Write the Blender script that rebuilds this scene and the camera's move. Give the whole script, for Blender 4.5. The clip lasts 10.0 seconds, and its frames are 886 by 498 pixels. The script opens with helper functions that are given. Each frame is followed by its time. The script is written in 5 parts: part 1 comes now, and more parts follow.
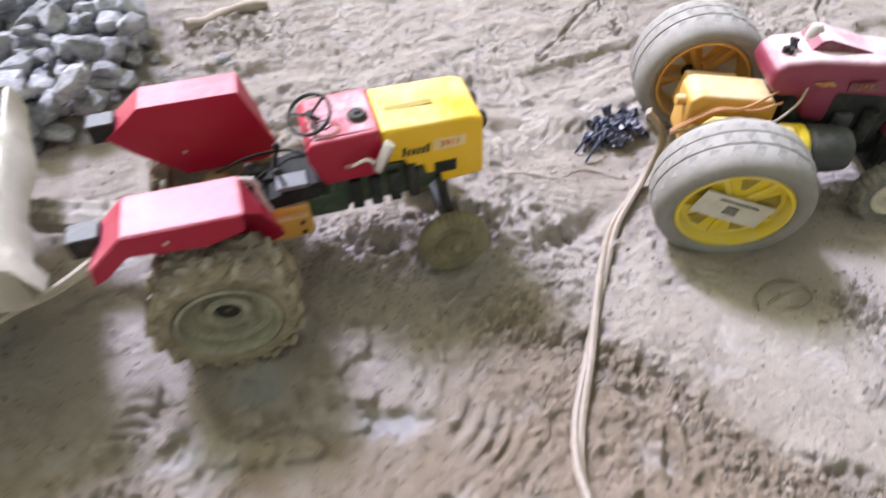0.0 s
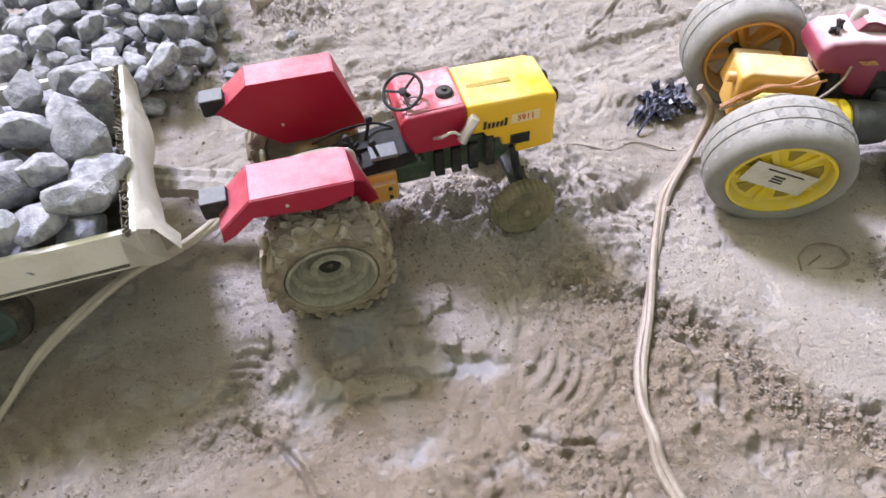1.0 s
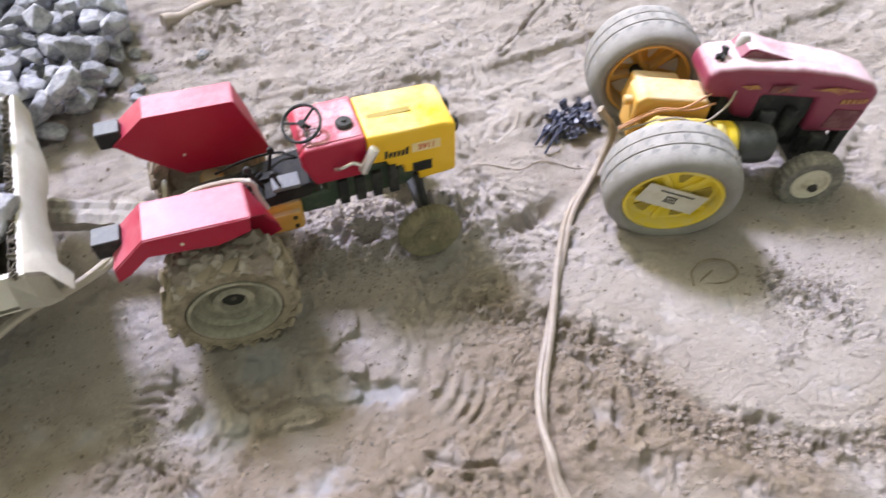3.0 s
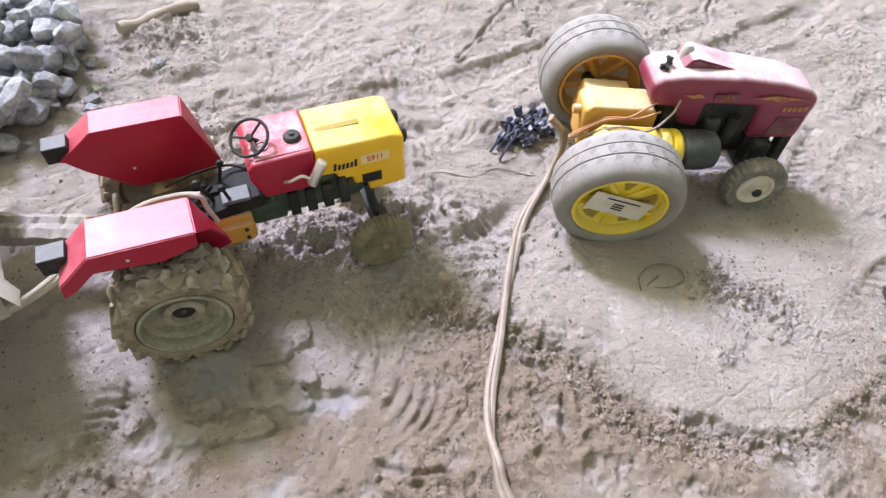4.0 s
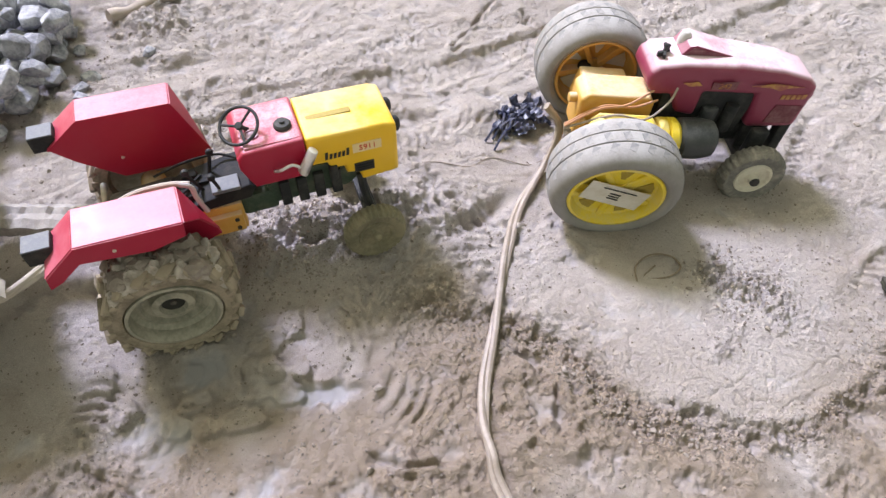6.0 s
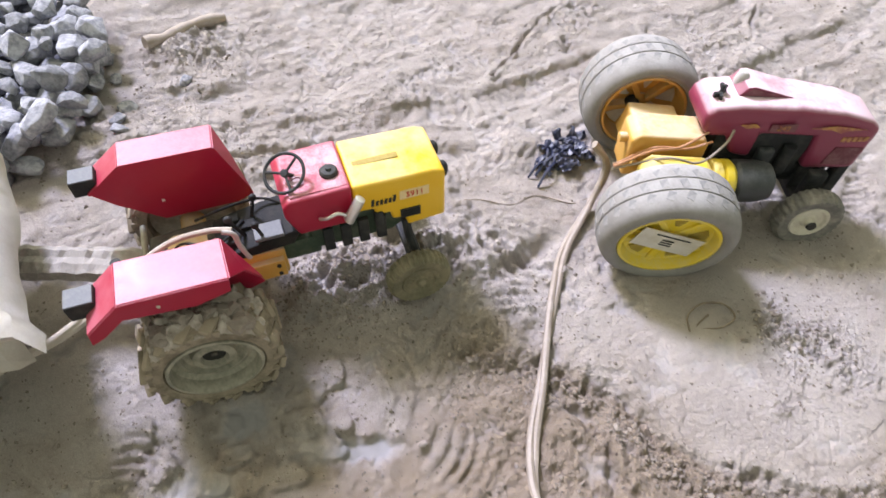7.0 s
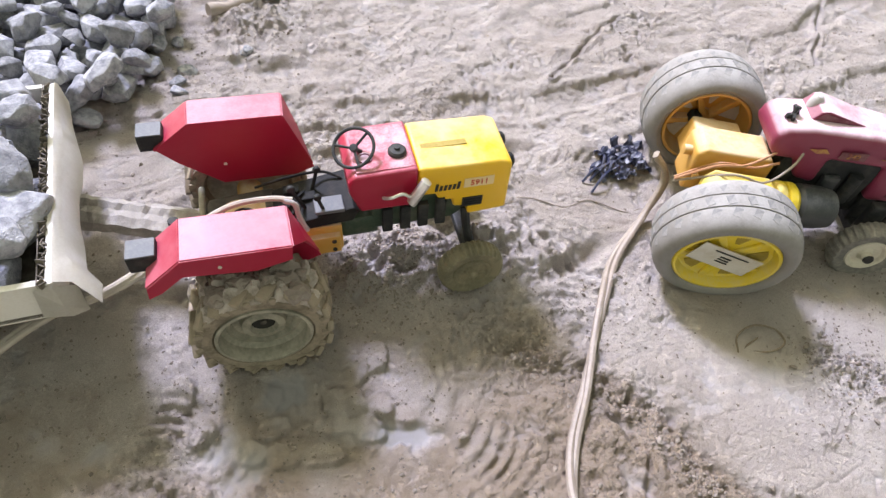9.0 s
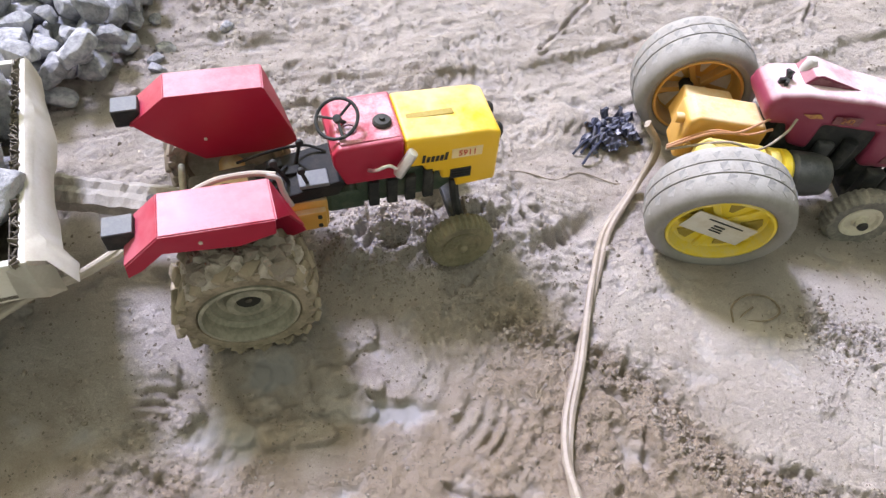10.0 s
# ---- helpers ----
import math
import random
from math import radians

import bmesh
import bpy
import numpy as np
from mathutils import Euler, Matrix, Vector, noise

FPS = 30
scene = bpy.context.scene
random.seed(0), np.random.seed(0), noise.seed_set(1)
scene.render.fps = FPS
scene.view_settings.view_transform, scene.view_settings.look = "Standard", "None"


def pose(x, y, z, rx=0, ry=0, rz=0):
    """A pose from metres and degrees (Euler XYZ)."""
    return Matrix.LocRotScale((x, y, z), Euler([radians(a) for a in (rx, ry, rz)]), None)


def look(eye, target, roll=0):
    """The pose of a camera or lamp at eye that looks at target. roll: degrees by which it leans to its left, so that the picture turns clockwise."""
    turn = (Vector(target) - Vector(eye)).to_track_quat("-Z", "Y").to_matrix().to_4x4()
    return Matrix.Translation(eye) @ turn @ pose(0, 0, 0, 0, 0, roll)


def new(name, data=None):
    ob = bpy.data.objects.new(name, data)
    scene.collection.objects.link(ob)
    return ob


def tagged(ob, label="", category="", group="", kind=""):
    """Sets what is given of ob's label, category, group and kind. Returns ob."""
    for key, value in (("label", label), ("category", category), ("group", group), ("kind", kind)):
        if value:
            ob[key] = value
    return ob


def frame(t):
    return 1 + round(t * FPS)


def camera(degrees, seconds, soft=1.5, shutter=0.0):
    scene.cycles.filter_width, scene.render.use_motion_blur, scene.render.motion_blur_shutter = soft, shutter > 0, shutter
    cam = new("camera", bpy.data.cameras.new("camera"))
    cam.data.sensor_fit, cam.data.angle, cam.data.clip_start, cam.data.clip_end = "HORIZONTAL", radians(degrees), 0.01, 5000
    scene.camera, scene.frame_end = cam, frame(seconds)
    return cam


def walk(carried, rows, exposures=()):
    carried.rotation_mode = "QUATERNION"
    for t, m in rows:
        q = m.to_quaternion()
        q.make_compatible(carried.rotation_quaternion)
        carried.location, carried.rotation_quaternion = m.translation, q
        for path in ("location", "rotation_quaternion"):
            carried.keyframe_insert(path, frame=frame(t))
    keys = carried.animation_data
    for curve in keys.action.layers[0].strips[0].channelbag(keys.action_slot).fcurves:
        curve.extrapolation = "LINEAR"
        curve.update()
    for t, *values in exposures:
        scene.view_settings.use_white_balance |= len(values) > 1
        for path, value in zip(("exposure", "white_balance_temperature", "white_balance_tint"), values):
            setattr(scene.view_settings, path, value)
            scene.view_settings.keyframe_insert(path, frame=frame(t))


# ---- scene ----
cam = camera(67.8, 10.0, soft=1.4, shutter=0.4)
PATH = [
    (0, (0.041, -0.227, 0.341), (0.446, 1.062, -1.134), 1.8),
    (0.2, (0.011, -0.255, 0.349), (0.394, 1.032, -1.133), 1.2),
    (0.5, (0.004, -0.264, 0.369), (0.394, 0.995, -1.135), 0.8),
    (0.8, (-0.003, -0.247, 0.367), (0.299, 0.964, -1.196), 0.0),
    (1, (-0.01, -0.249, 0.371), (0.344, 0.987, -1.162), 1.0),
    (1.5, (-0.017, -0.246, 0.379), (0.28, 1.017, -1.143), -0.5),
    (2, (-0.019, -0.246, 0.38), (0.279, 1.03, -1.131), -0.0),
    (2.5, (-0.012, -0.25, 0.382), (0.351, 0.998, -1.138), 1.5),
    (2.8, (0.001, -0.249, 0.378), (0.453, 0.951, -1.156), 3.9),
    (3, (0.021, -0.246, 0.392), (0.52, 0.93, -1.146), 4.9),
    (3.2, (0.030, -0.247, 0.400), (0.561, 0.916, -1.138), 5.7),
    (4.5, (0.043, -0.251, 0.406), (0.593, 0.887, -1.144), 6.4),
    (5, (0.044, -0.25, 0.405), (0.595, 0.877, -1.153), 6.7),
    (5.5, (0.046, -0.252, 0.4), (0.607, 0.868, -1.16), 7.0),
    (7, (0.037, -0.209, 0.406), (0.545, 0.938, -1.151), 5.6),
    (7.5, (0.025, -0.182, 0.414), (0.53, 0.86, -1.216), 12.2),
    (8, (0.018, -0.204, 0.398), (0.501, 0.966, -1.151), 10.7),
    (8.5, (0.007, -0.201, 0.397), (0.489, 0.977, -1.146), 10.9),
    (9, (0.006, -0.204, 0.393), (0.492, 0.961, -1.158), 10.6),
    (9.5, (0.009, -0.204, 0.389), (0.496, 0.935, -1.182), 9.8),
    (10, (0.009, -0.205, 0.38), (0.514, 0.922, -1.194), 10.6),
]
walk(cam, [(t, look(eye, target, roll)) for t, eye, target, roll in PATH])

# ---- world and light ----
world = bpy.data.worlds.new("world")
scene.world = world
world.use_nodes = True
wn = world.node_tree
sky = wn.nodes.new("ShaderNodeTexSky")
sky.sky_type = "NISHITA"
sky.sun_disc = False
sky.sun_elevation = radians(48)
sky.sun_rotation = radians(-27)
sky.dust_density = 4.0
haze = wn.nodes.new("ShaderNodeHueSaturation")
haze.inputs["Saturation"].default_value = 0.4
wn.nodes["Background"].inputs["Strength"].default_value = 0.122
wn.links.new(sky.outputs["Color"], haze.inputs["Color"])
# An added olive tint on the sky light; no trees stand around.
sky_tint = wn.nodes.new("ShaderNodeVectorMath")
sky_tint.operation = "MULTIPLY"
sky_tint.inputs[1].default_value = (1.03, 1.0, 0.71)
wn.links.new(haze.outputs["Color"], sky_tint.inputs[0])
wn.links.new(sky_tint.outputs["Vector"], wn.nodes["Background"].inputs["Color"])
sun_data = bpy.data.lights.new("sun", "SUN")
sun_data.energy = 3.92
sun_data.angle = radians(12)
sun_data.color = (0.678, 0.690, 1.0)
sun = new("sun", sun_data)
sun.matrix_world = look((-0.64, 1.72, 2.00), (0.0, 0.0, 0.0))
scene.view_settings.exposure = 0.94


# ---- materials ----
def material(name, color, rough=0.6, metal=0.0, spec=0.5):
    m = bpy.data.materials.new(name)
    m.use_nodes = True
    b = m.node_tree.nodes["Principled BSDF"]
    b.inputs["Base Color"].default_value = (*color, 1)
    b.inputs["Roughness"].default_value = rough
    b.inputs["Metallic"].default_value = metal
    b.inputs["Specular IOR Level"].default_value = spec
    return m


def weathered(name, color, dirt, rough=0.45, scale=60.0, amount=0.45, bump=0.15, fine=700.0, metal=0.0, low=0.45, high=0.7, rough_dirt=0.9, speck_amount=0.5, settled=0.0, spec=0.5):
    """A surface with patches of dried dust in two sizes and a fine relief."""
    m = material(name, color, rough, metal, spec)
    t = m.node_tree
    b = t.nodes["Principled BSDF"]
    co = t.nodes.new("ShaderNodeTexCoord")
    big = t.nodes.new("ShaderNodeTexNoise")
    big.inputs["Scale"].default_value = scale
    big.inputs["Detail"].default_value = 8
    big.inputs["Roughness"].default_value = 0.65
    small = t.nodes.new("ShaderNodeTexNoise")
    small.inputs["Scale"].default_value = fine
    small.inputs["Detail"].default_value = 4
    for n in (big, small):
        t.links.new(co.outputs["Object"], n.inputs["Vector"])
    span = t.nodes.new("ShaderNodeMapRange")
    span.inputs["From Min"].default_value = low
    span.inputs["From Max"].default_value = high
    span.inputs["To Max"].default_value = amount
    t.links.new(big.outputs["Fac"], span.inputs["Value"])
    speck = t.nodes.new("ShaderNodeMath")
    speck.operation = "MULTIPLY_ADD"
    speck.inputs[1].default_value = speck_amount
    speck.use_clamp = True
    t.links.new(small.outputs["Fac"], speck.inputs[0])
    t.links.new(span.outputs["Result"], speck.inputs[2])
    shift = t.nodes.new("ShaderNodeMath")
    shift.operation = "SUBTRACT"
    shift.inputs[1].default_value = 0.44 * speck_amount
    shift.use_clamp = True
    t.links.new(speck.outputs[0], shift.inputs[0])
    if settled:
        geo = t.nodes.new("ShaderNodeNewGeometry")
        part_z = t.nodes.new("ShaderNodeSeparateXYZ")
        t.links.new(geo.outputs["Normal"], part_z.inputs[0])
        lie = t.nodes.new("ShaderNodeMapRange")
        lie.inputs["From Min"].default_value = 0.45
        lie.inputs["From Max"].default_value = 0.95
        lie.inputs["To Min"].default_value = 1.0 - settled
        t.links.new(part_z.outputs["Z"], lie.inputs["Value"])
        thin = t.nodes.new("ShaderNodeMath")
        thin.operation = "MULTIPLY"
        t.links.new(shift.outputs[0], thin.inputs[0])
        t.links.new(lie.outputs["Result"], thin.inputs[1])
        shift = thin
    mix = t.nodes.new("ShaderNodeMix")
    mix.data_type = "RGBA"
    mix.inputs["A"].default_value = (*color, 1)
    mix.inputs["B"].default_value = (*dirt, 1)
    t.links.new(shift.outputs[0], mix.inputs["Factor"])
    t.links.new(mix.outputs["Result"], b.inputs["Base Color"])
    rr = t.nodes.new("ShaderNodeMapRange")
    rr.inputs["To Min"].default_value = rough
    rr.inputs["To Max"].default_value = rough_dirt
    t.links.new(shift.outputs[0], rr.inputs["Value"])
    t.links.new(rr.outputs["Result"], b.inputs["Roughness"])
    bp = t.nodes.new("ShaderNodeBump")
    bp.inputs["Strength"].default_value = bump
    bp.inputs["Distance"].default_value = 0.001
    t.links.new(small.outputs["Fac"], bp.inputs["Height"])
    t.links.new(bp.outputs["Normal"], b.inputs["Normal"])
    return m


DUST = (0.42, 0.36, 0.30)
MUD = (0.21, 0.18, 0.13)
# Pink on the red's upward faces is dust plus sheen put into the colour.
M_RED = weathered("red_paint", (0.34, 0.004, 0.032), (0.64, 0.36, 0.42), 0.38, 26, 0.48, 0.02, spec=0.42, low=0.34, high=0.62, speck_amount=0.15, settled=0.94, rough_dirt=0.72)
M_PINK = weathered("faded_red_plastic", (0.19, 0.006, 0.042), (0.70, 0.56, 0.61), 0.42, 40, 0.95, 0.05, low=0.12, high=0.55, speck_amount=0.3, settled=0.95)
M_YELLOW = weathered("yellow_plastic", (0.80, 0.47, 0.010), (0.80, 0.66, 0.30), 0.36, 28, 0.75, 0.02, low=0.38, high=0.62, speck_amount=0.12, settled=0.9)
M_AMBER = weathered("amber_plastic", (0.56, 0.29, 0.03), (0.64, 0.54, 0.38), 0.38, 50, 0.9, 0.05, low=0.2, high=0.6, settled=0.8)
M_LEMON = weathered("lemon_plastic", (0.74, 0.56, 0.03), (0.64, 0.56, 0.30), 0.38, 55, 0.7, 0.05)
M_OLIVE = weathered("slot_olive", (0.29, 0.21, 0.022), (0.48, 0.38, 0.14), 0.6)
M_BLACK = weathered("black_plastic", (0.016, 0.018, 0.02), (0.17, 0.16, 0.14), 0.6, 70, 0.25, 0.08, speck_amount=0.2, spec=0.25)
M_FOOT = weathered("black_greasy_metal", (0.012, 0.013, 0.014), (0.08, 0.072, 0.06), 0.7, 90, 0.3, 0.3, speck_amount=0.12, spec=0.2)
M_GREEN = weathered("green_black_engine", (0.02, 0.045, 0.025), (0.16, 0.16, 0.12), 0.5, 80, 0.5, 0.15)
M_GREY = weathered("grey_plate", (0.11, 0.12, 0.135), (0.30, 0.29, 0.28), 0.65, 60, 0.4)
M_CHROME = weathered("chrome", (0.82, 0.82, 0.82), (0.6, 0.57, 0.52), 0.30, 60, 0.3, 0.02, metal=0.9)
M_WHITE = weathered("white_decal", (0.62, 0.59, 0.53), (0.48, 0.42, 0.30), 0.6, 50, 0.8)
M_STICKER = weathered("faded_sticker", (0.78, 0.60, 0.30), (0.74, 0.66, 0.5), 0.45, 80, 0.5)
M_TEAL = weathered("dull_teal_rim", (0.045, 0.075, 0.068), (0.14, 0.15, 0.13), 0.5, 80, 0.6, 0.2)
M_DASHDUST = weathered("dusty_red_top", (0.36, 0.03, 0.06), (0.62, 0.44, 0.48), 0.5, 60, 0.85, 0.05, low=0.35, high=0.62)
M_STEM = weathered("dry_stem", (0.17, 0.13, 0.09), (0.30, 0.25, 0.19), 0.8, 90, 0.6, 0.3)
M_DEEPRED = weathered("deep_red_sticker", (0.10, 0.006, 0.02), (0.34, 0.20, 0.20), 0.5, 70, 0.5, 0.05)
M_GOLDINK = weathered("worn_gold_print", (0.42, 0.22, 0.06), (0.26, 0.06, 0.08), 0.5, 160, 0.9, 0.05, low=0.4, high=0.6)
M_PALEGREY = weathered("pale_grey_cap", (0.42, 0.41, 0.40), (0.5, 0.45, 0.42), 0.7, 80, 0.5)
M_MOTOR = weathered("grey_black_motor", (0.028, 0.032, 0.034), (0.20, 0.20, 0.20), 0.5, 60, 0.5, 0.05, settled=0.8)
M_INK = material("black_ink", (0.02, 0.02, 0.02), 0.5)
M_REDINK = material("red_ink", (0.55, 0.08, 0.04), 0.5)
M_OLIVEMUD = weathered("olive_mud", (0.13, 0.12, 0.075), (0.27, 0.235, 0.155), 0.8, 70, 0.9, 0.5, 500, low=0.38, high=0.62)
M_MUDTYRE = weathered("muddy_tyre", (0.135, 0.112, 0.076), (0.34, 0.285, 0.215), 0.8, 55, 0.95, 0.5, 500, low=0.38, high=0.62)
M_CAKE = weathered("caked_sand", (0.25, 0.215, 0.18), (0.46, 0.41, 0.365), 0.95, 120, 0.9, 0.8, 500, low=0.35, high=0.6)
M_MUDRIM = weathered("muddy_rim", (0.20, 0.195, 0.15), (0.42, 0.385, 0.31), 0.5, 60, 0.9, 0.25, 500, low=0.4, high=0.65)
M_HOLE = material("dark_hub_hole", (0.015, 0.015, 0.012), 0.7)
M_TYRE = weathered("dusty_grey_tyre", (0.185, 0.172, 0.160), (0.385, 0.376, 0.370), 0.75, 40, 0.95, 0.15, 600, low=0.25, settled=0.6)
M_TREAD = weathered("dark_tread", (0.17, 0.172, 0.178), (0.33, 0.315, 0.30), 0.8, 70, 0.9, 0.15, 600, low=0.35)
M_DARKTYRE = weathered("brown_black_tyre", (0.13, 0.125, 0.115), (0.36, 0.33, 0.29), 0.8, 80, 0.7, 0.3, 600)
# Mud and under-trailer shade together make this near-black.
M_SHADETYRE = weathered("shaded_muddy_black", (0.035, 0.033, 0.03), (0.16, 0.14, 0.11), 0.8, 80, 0.6, 0.3, 600)
M_WHEELW = weathered("pale_wheel", (0.62, 0.58, 0.48), (0.42, 0.37, 0.3), 0.6, 90, 0.6, 0.1)
M_CARD = weathered("white_card", (0.70, 0.675, 0.62), (0.50, 0.45, 0.37), 0.65, 30, 0.55, 0.12, low=0.4)
M_CORE = weathered("corrugated_core", (0.10, 0.085, 0.065), (0.3, 0.27, 0.22), 0.85, 120, 0.6, 0.3)
M_WOOD = weathered("grey_wood", (0.27, 0.252, 0.230), (0.48, 0.448, 0.410), 0.85, 90, 0.8, 0.4)
M_TWIG = weathered("dry_twig", (0.32, 0.268, 0.222), (0.48, 0.432, 0.380), 0.8, 90, 0.6, 0.3)
M_LIGHTCORD = weathered("light_cord", (0.42, 0.37, 0.31), (0.56, 0.51, 0.45), 0.5, 80, 0.6, 0.12)
M_CORD = weathered("pale_cord", (0.24, 0.197, 0.160), (0.40, 0.352, 0.306), 0.5, 80, 0.6, 0.12)
M_COPPER = weathered("brown_wire", (0.42, 0.2, 0.1), (0.5, 0.38, 0.28), 0.4, 90, 0.4)
M_PLASTIC = weathered("black_film", (0.03, 0.036, 0.075), (0.26, 0.26, 0.30), 0.3, 60, 0.5, 0.2)
M_LEAF = weathered("dry_leaf", (0.07, 0.065, 0.05), (0.2, 0.18, 0.14), 0.7, 120, 0.5)


def stone_material():
    m = weathered("crushed_stone", (0.17, 0.175, 0.200), (0.46, 0.464, 0.500), 0.85, 2.0, 0.95, 0.9, 14, low=0.36, high=0.66)
    t = m.node_tree
    b = t.nodes["Principled BSDF"]
    link = b.inputs["Base Color"].links[0]
    src = link.from_socket
    info = t.nodes.new("ShaderNodeObjectInfo")
    vary = t.nodes.new("ShaderNodeMapRange")
    vary.inputs["To Min"].default_value = 0.72
    vary.inputs["To Max"].default_value = 1.2
    t.links.new(info.outputs["Random"], vary.inputs["Value"])
    mul = t.nodes.new("ShaderNodeVectorMath")
    mul.operation = "SCALE"
    t.links.new(src, mul.inputs[0])
    t.links.new(vary.outputs["Result"], mul.inputs["Scale"])
    t.links.new(mul.outputs["Vector"], b.inputs["Base Color"])
    return m


M_STONE = stone_material()


def sand_material():
    """Grey sand; a vertex value darkens it for wetness and for painted shade by the toys."""
    m = material("sand", (0.4, 0.36, 0.32), 0.95, spec=0.18)
    t = m.node_tree
    b = t.nodes["Principled BSDF"]
    geo = t.nodes.new("ShaderNodeNewGeometry")

    def noise_node(scale, detail, rough=0.6):
        n = t.nodes.new("ShaderNodeTexNoise")
        n.inputs["Scale"].default_value = scale
        n.inputs["Detail"].default_value = detail
        n.inputs["Roughness"].default_value = rough
        t.links.new(geo.outputs["Position"], n.inputs["Vector"])
        return n
    big, mid, grain = noise_node(7, 6), noise_node(60, 6), noise_node(1400, 3, 0.7)
    ramp = t.nodes.new("ShaderNodeValToRGB")
    e = ramp.color_ramp.elements
    e[0].position, e[0].color = 0.36, (0.40, 0.347, 0.312, 1)
    e[1].position, e[1].color = 0.64, (0.56, 0.512, 0.480, 1)
    add = t.nodes.new("ShaderNodeMath")
    add.operation = "MULTIPLY_ADD"
    add.inputs[1].default_value = 0.45
    t.links.new(mid.outputs["Fac"], add.inputs[0])
    half = t.nodes.new("ShaderNodeMath")
    half.operation = "MULTIPLY_ADD"
    half.inputs[1].default_value = 0.45
    half.inputs[2].default_value = 0.05
    t.links.new(big.outputs["Fac"], half.inputs[0])
    t.links.new(half.outputs[0], add.inputs[2])
    t.links.new(add.outputs[0], ramp.inputs["Fac"])
    gr = t.nodes.new("ShaderNodeMapRange")
    gr.inputs["From Min"].default_value = 0.3
    gr.inputs["From Max"].default_value = 0.7
    gr.inputs["To Min"].default_value = 0.76
    gr.inputs["To Max"].default_value = 1.22
    t.links.new(grain.outputs["Fac"], gr.inputs["Value"])
    mul = t.nodes.new("ShaderNodeVectorMath")
    mul.operation = "SCALE"
    t.links.new(ramp.outputs["Color"], mul.inputs[0])
    t.links.new(gr.outputs["Result"], mul.inputs["Scale"])
    fan = t.nodes.new("ShaderNodeAttribute")
    fan.attribute_name = "fan"
    pale = t.nodes.new("ShaderNodeMix")
    pale.data_type = "RGBA"
    pale.inputs["B"].default_value = (0.62, 0.565, 0.515, 1)
    t.links.new(fan.outputs["Fac"], pale.inputs["Factor"])
    t.links.new(mul.outputs["Vector"], pale.inputs["A"])
    damp_shade = t.nodes.new("ShaderNodeAttribute")
    damp_shade.attribute_name = "damp_shade"
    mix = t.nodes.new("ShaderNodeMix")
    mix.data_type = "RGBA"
    t.links.new(damp_shade.outputs["Fac"], mix.inputs["Factor"])
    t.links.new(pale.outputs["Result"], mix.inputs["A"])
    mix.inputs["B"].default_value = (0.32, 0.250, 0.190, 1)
    # Grey-blue pool colour, holding part of the sky's reflection.
    pool_tint = t.nodes.new("ShaderNodeMix")
    pool_tint.data_type = "RGBA"
    pool_tint.inputs["B"].default_value = (0.20, 0.197, 0.207, 1)
    t.links.new(mix.outputs["Result"], pool_tint.inputs["A"])
    soak = t.nodes.new("ShaderNodeAttribute")
    soak.attribute_name = "soaked"
    t.links.new(soak.outputs["Fac"], pool_tint.inputs["Factor"])
    t.links.new(pool_tint.outputs["Result"], b.inputs["Base Color"])
    rr = t.nodes.new("ShaderNodeMapRange")
    rr.inputs["To Min"].default_value = 0.95
    rr.inputs["To Max"].default_value = 0.40
    t.links.new(damp_shade.outputs["Fac"], rr.inputs["Value"])
    wet = t.nodes.new("ShaderNodeMix")
    wet.data_type = "FLOAT"
    t.links.new(soak.outputs["Fac"], wet.inputs["Factor"])
    t.links.new(rr.outputs["Result"], wet.inputs["A"])
    wet.inputs["B"].default_value = 0.52
    t.links.new(wet.outputs["Result"], b.inputs["Roughness"])
    sheen = t.nodes.new("ShaderNodeMapRange")
    sheen.inputs["To Min"].default_value = 0.18
    sheen.inputs["To Max"].default_value = 0.7
    t.links.new(damp_shade.outputs["Fac"], sheen.inputs["Value"])
    film = t.nodes.new("ShaderNodeMix")
    film.data_type = "FLOAT"
    t.links.new(soak.outputs["Fac"], film.inputs["Factor"])
    t.links.new(sheen.outputs["Result"], film.inputs["A"])
    film.inputs["B"].default_value = 0.5
    t.links.new(film.outputs["Result"], b.inputs["Specular IOR Level"])
    dry = t.nodes.new("ShaderNodeMapRange")
    dry.inputs["To Min"].default_value = 0.8
    dry.inputs["To Max"].default_value = 0.10
    t.links.new(soak.outputs["Fac"], dry.inputs["Value"])
    bp = t.nodes.new("ShaderNodeBump")
    t.links.new(dry.outputs["Result"], bp.inputs["Strength"])
    bp.inputs["Distance"].default_value = 0.0016
    t.links.new(grain.outputs["Fac"], bp.inputs["Height"])
    crumb = t.nodes.new("ShaderNodeTexVoronoi")
    crumb.inputs["Scale"].default_value = 300
    t.links.new(geo.outputs["Position"], crumb.inputs["Vector"])
    loose = t.nodes.new("ShaderNodeAttribute")
    loose.attribute_name = "loose"
    bp3 = t.nodes.new("ShaderNodeBump")
    bp3.invert = True
    bp3.inputs["Distance"].default_value = 0.004
    t.links.new(loose.outputs["Fac"], bp3.inputs["Strength"])
    t.links.new(crumb.outputs["Distance"], bp3.inputs["Height"])
    bp2 = t.nodes.new("ShaderNodeBump")
    t.links.new(bp3.outputs["Normal"], bp2.inputs["Normal"])
    t.links.new(dry.outputs["Result"], bp2.inputs["Strength"])
    bp2.inputs["Distance"].default_value = 0.009
    fine = noise_node(220, 6, 0.7)
    t.links.new(fine.outputs["Fac"], bp2.inputs["Height"])
    t.links.new(bp2.outputs["Normal"], bp.inputs["Normal"])
    t.links.new(bp.outputs["Normal"], b.inputs["Normal"])
    return m


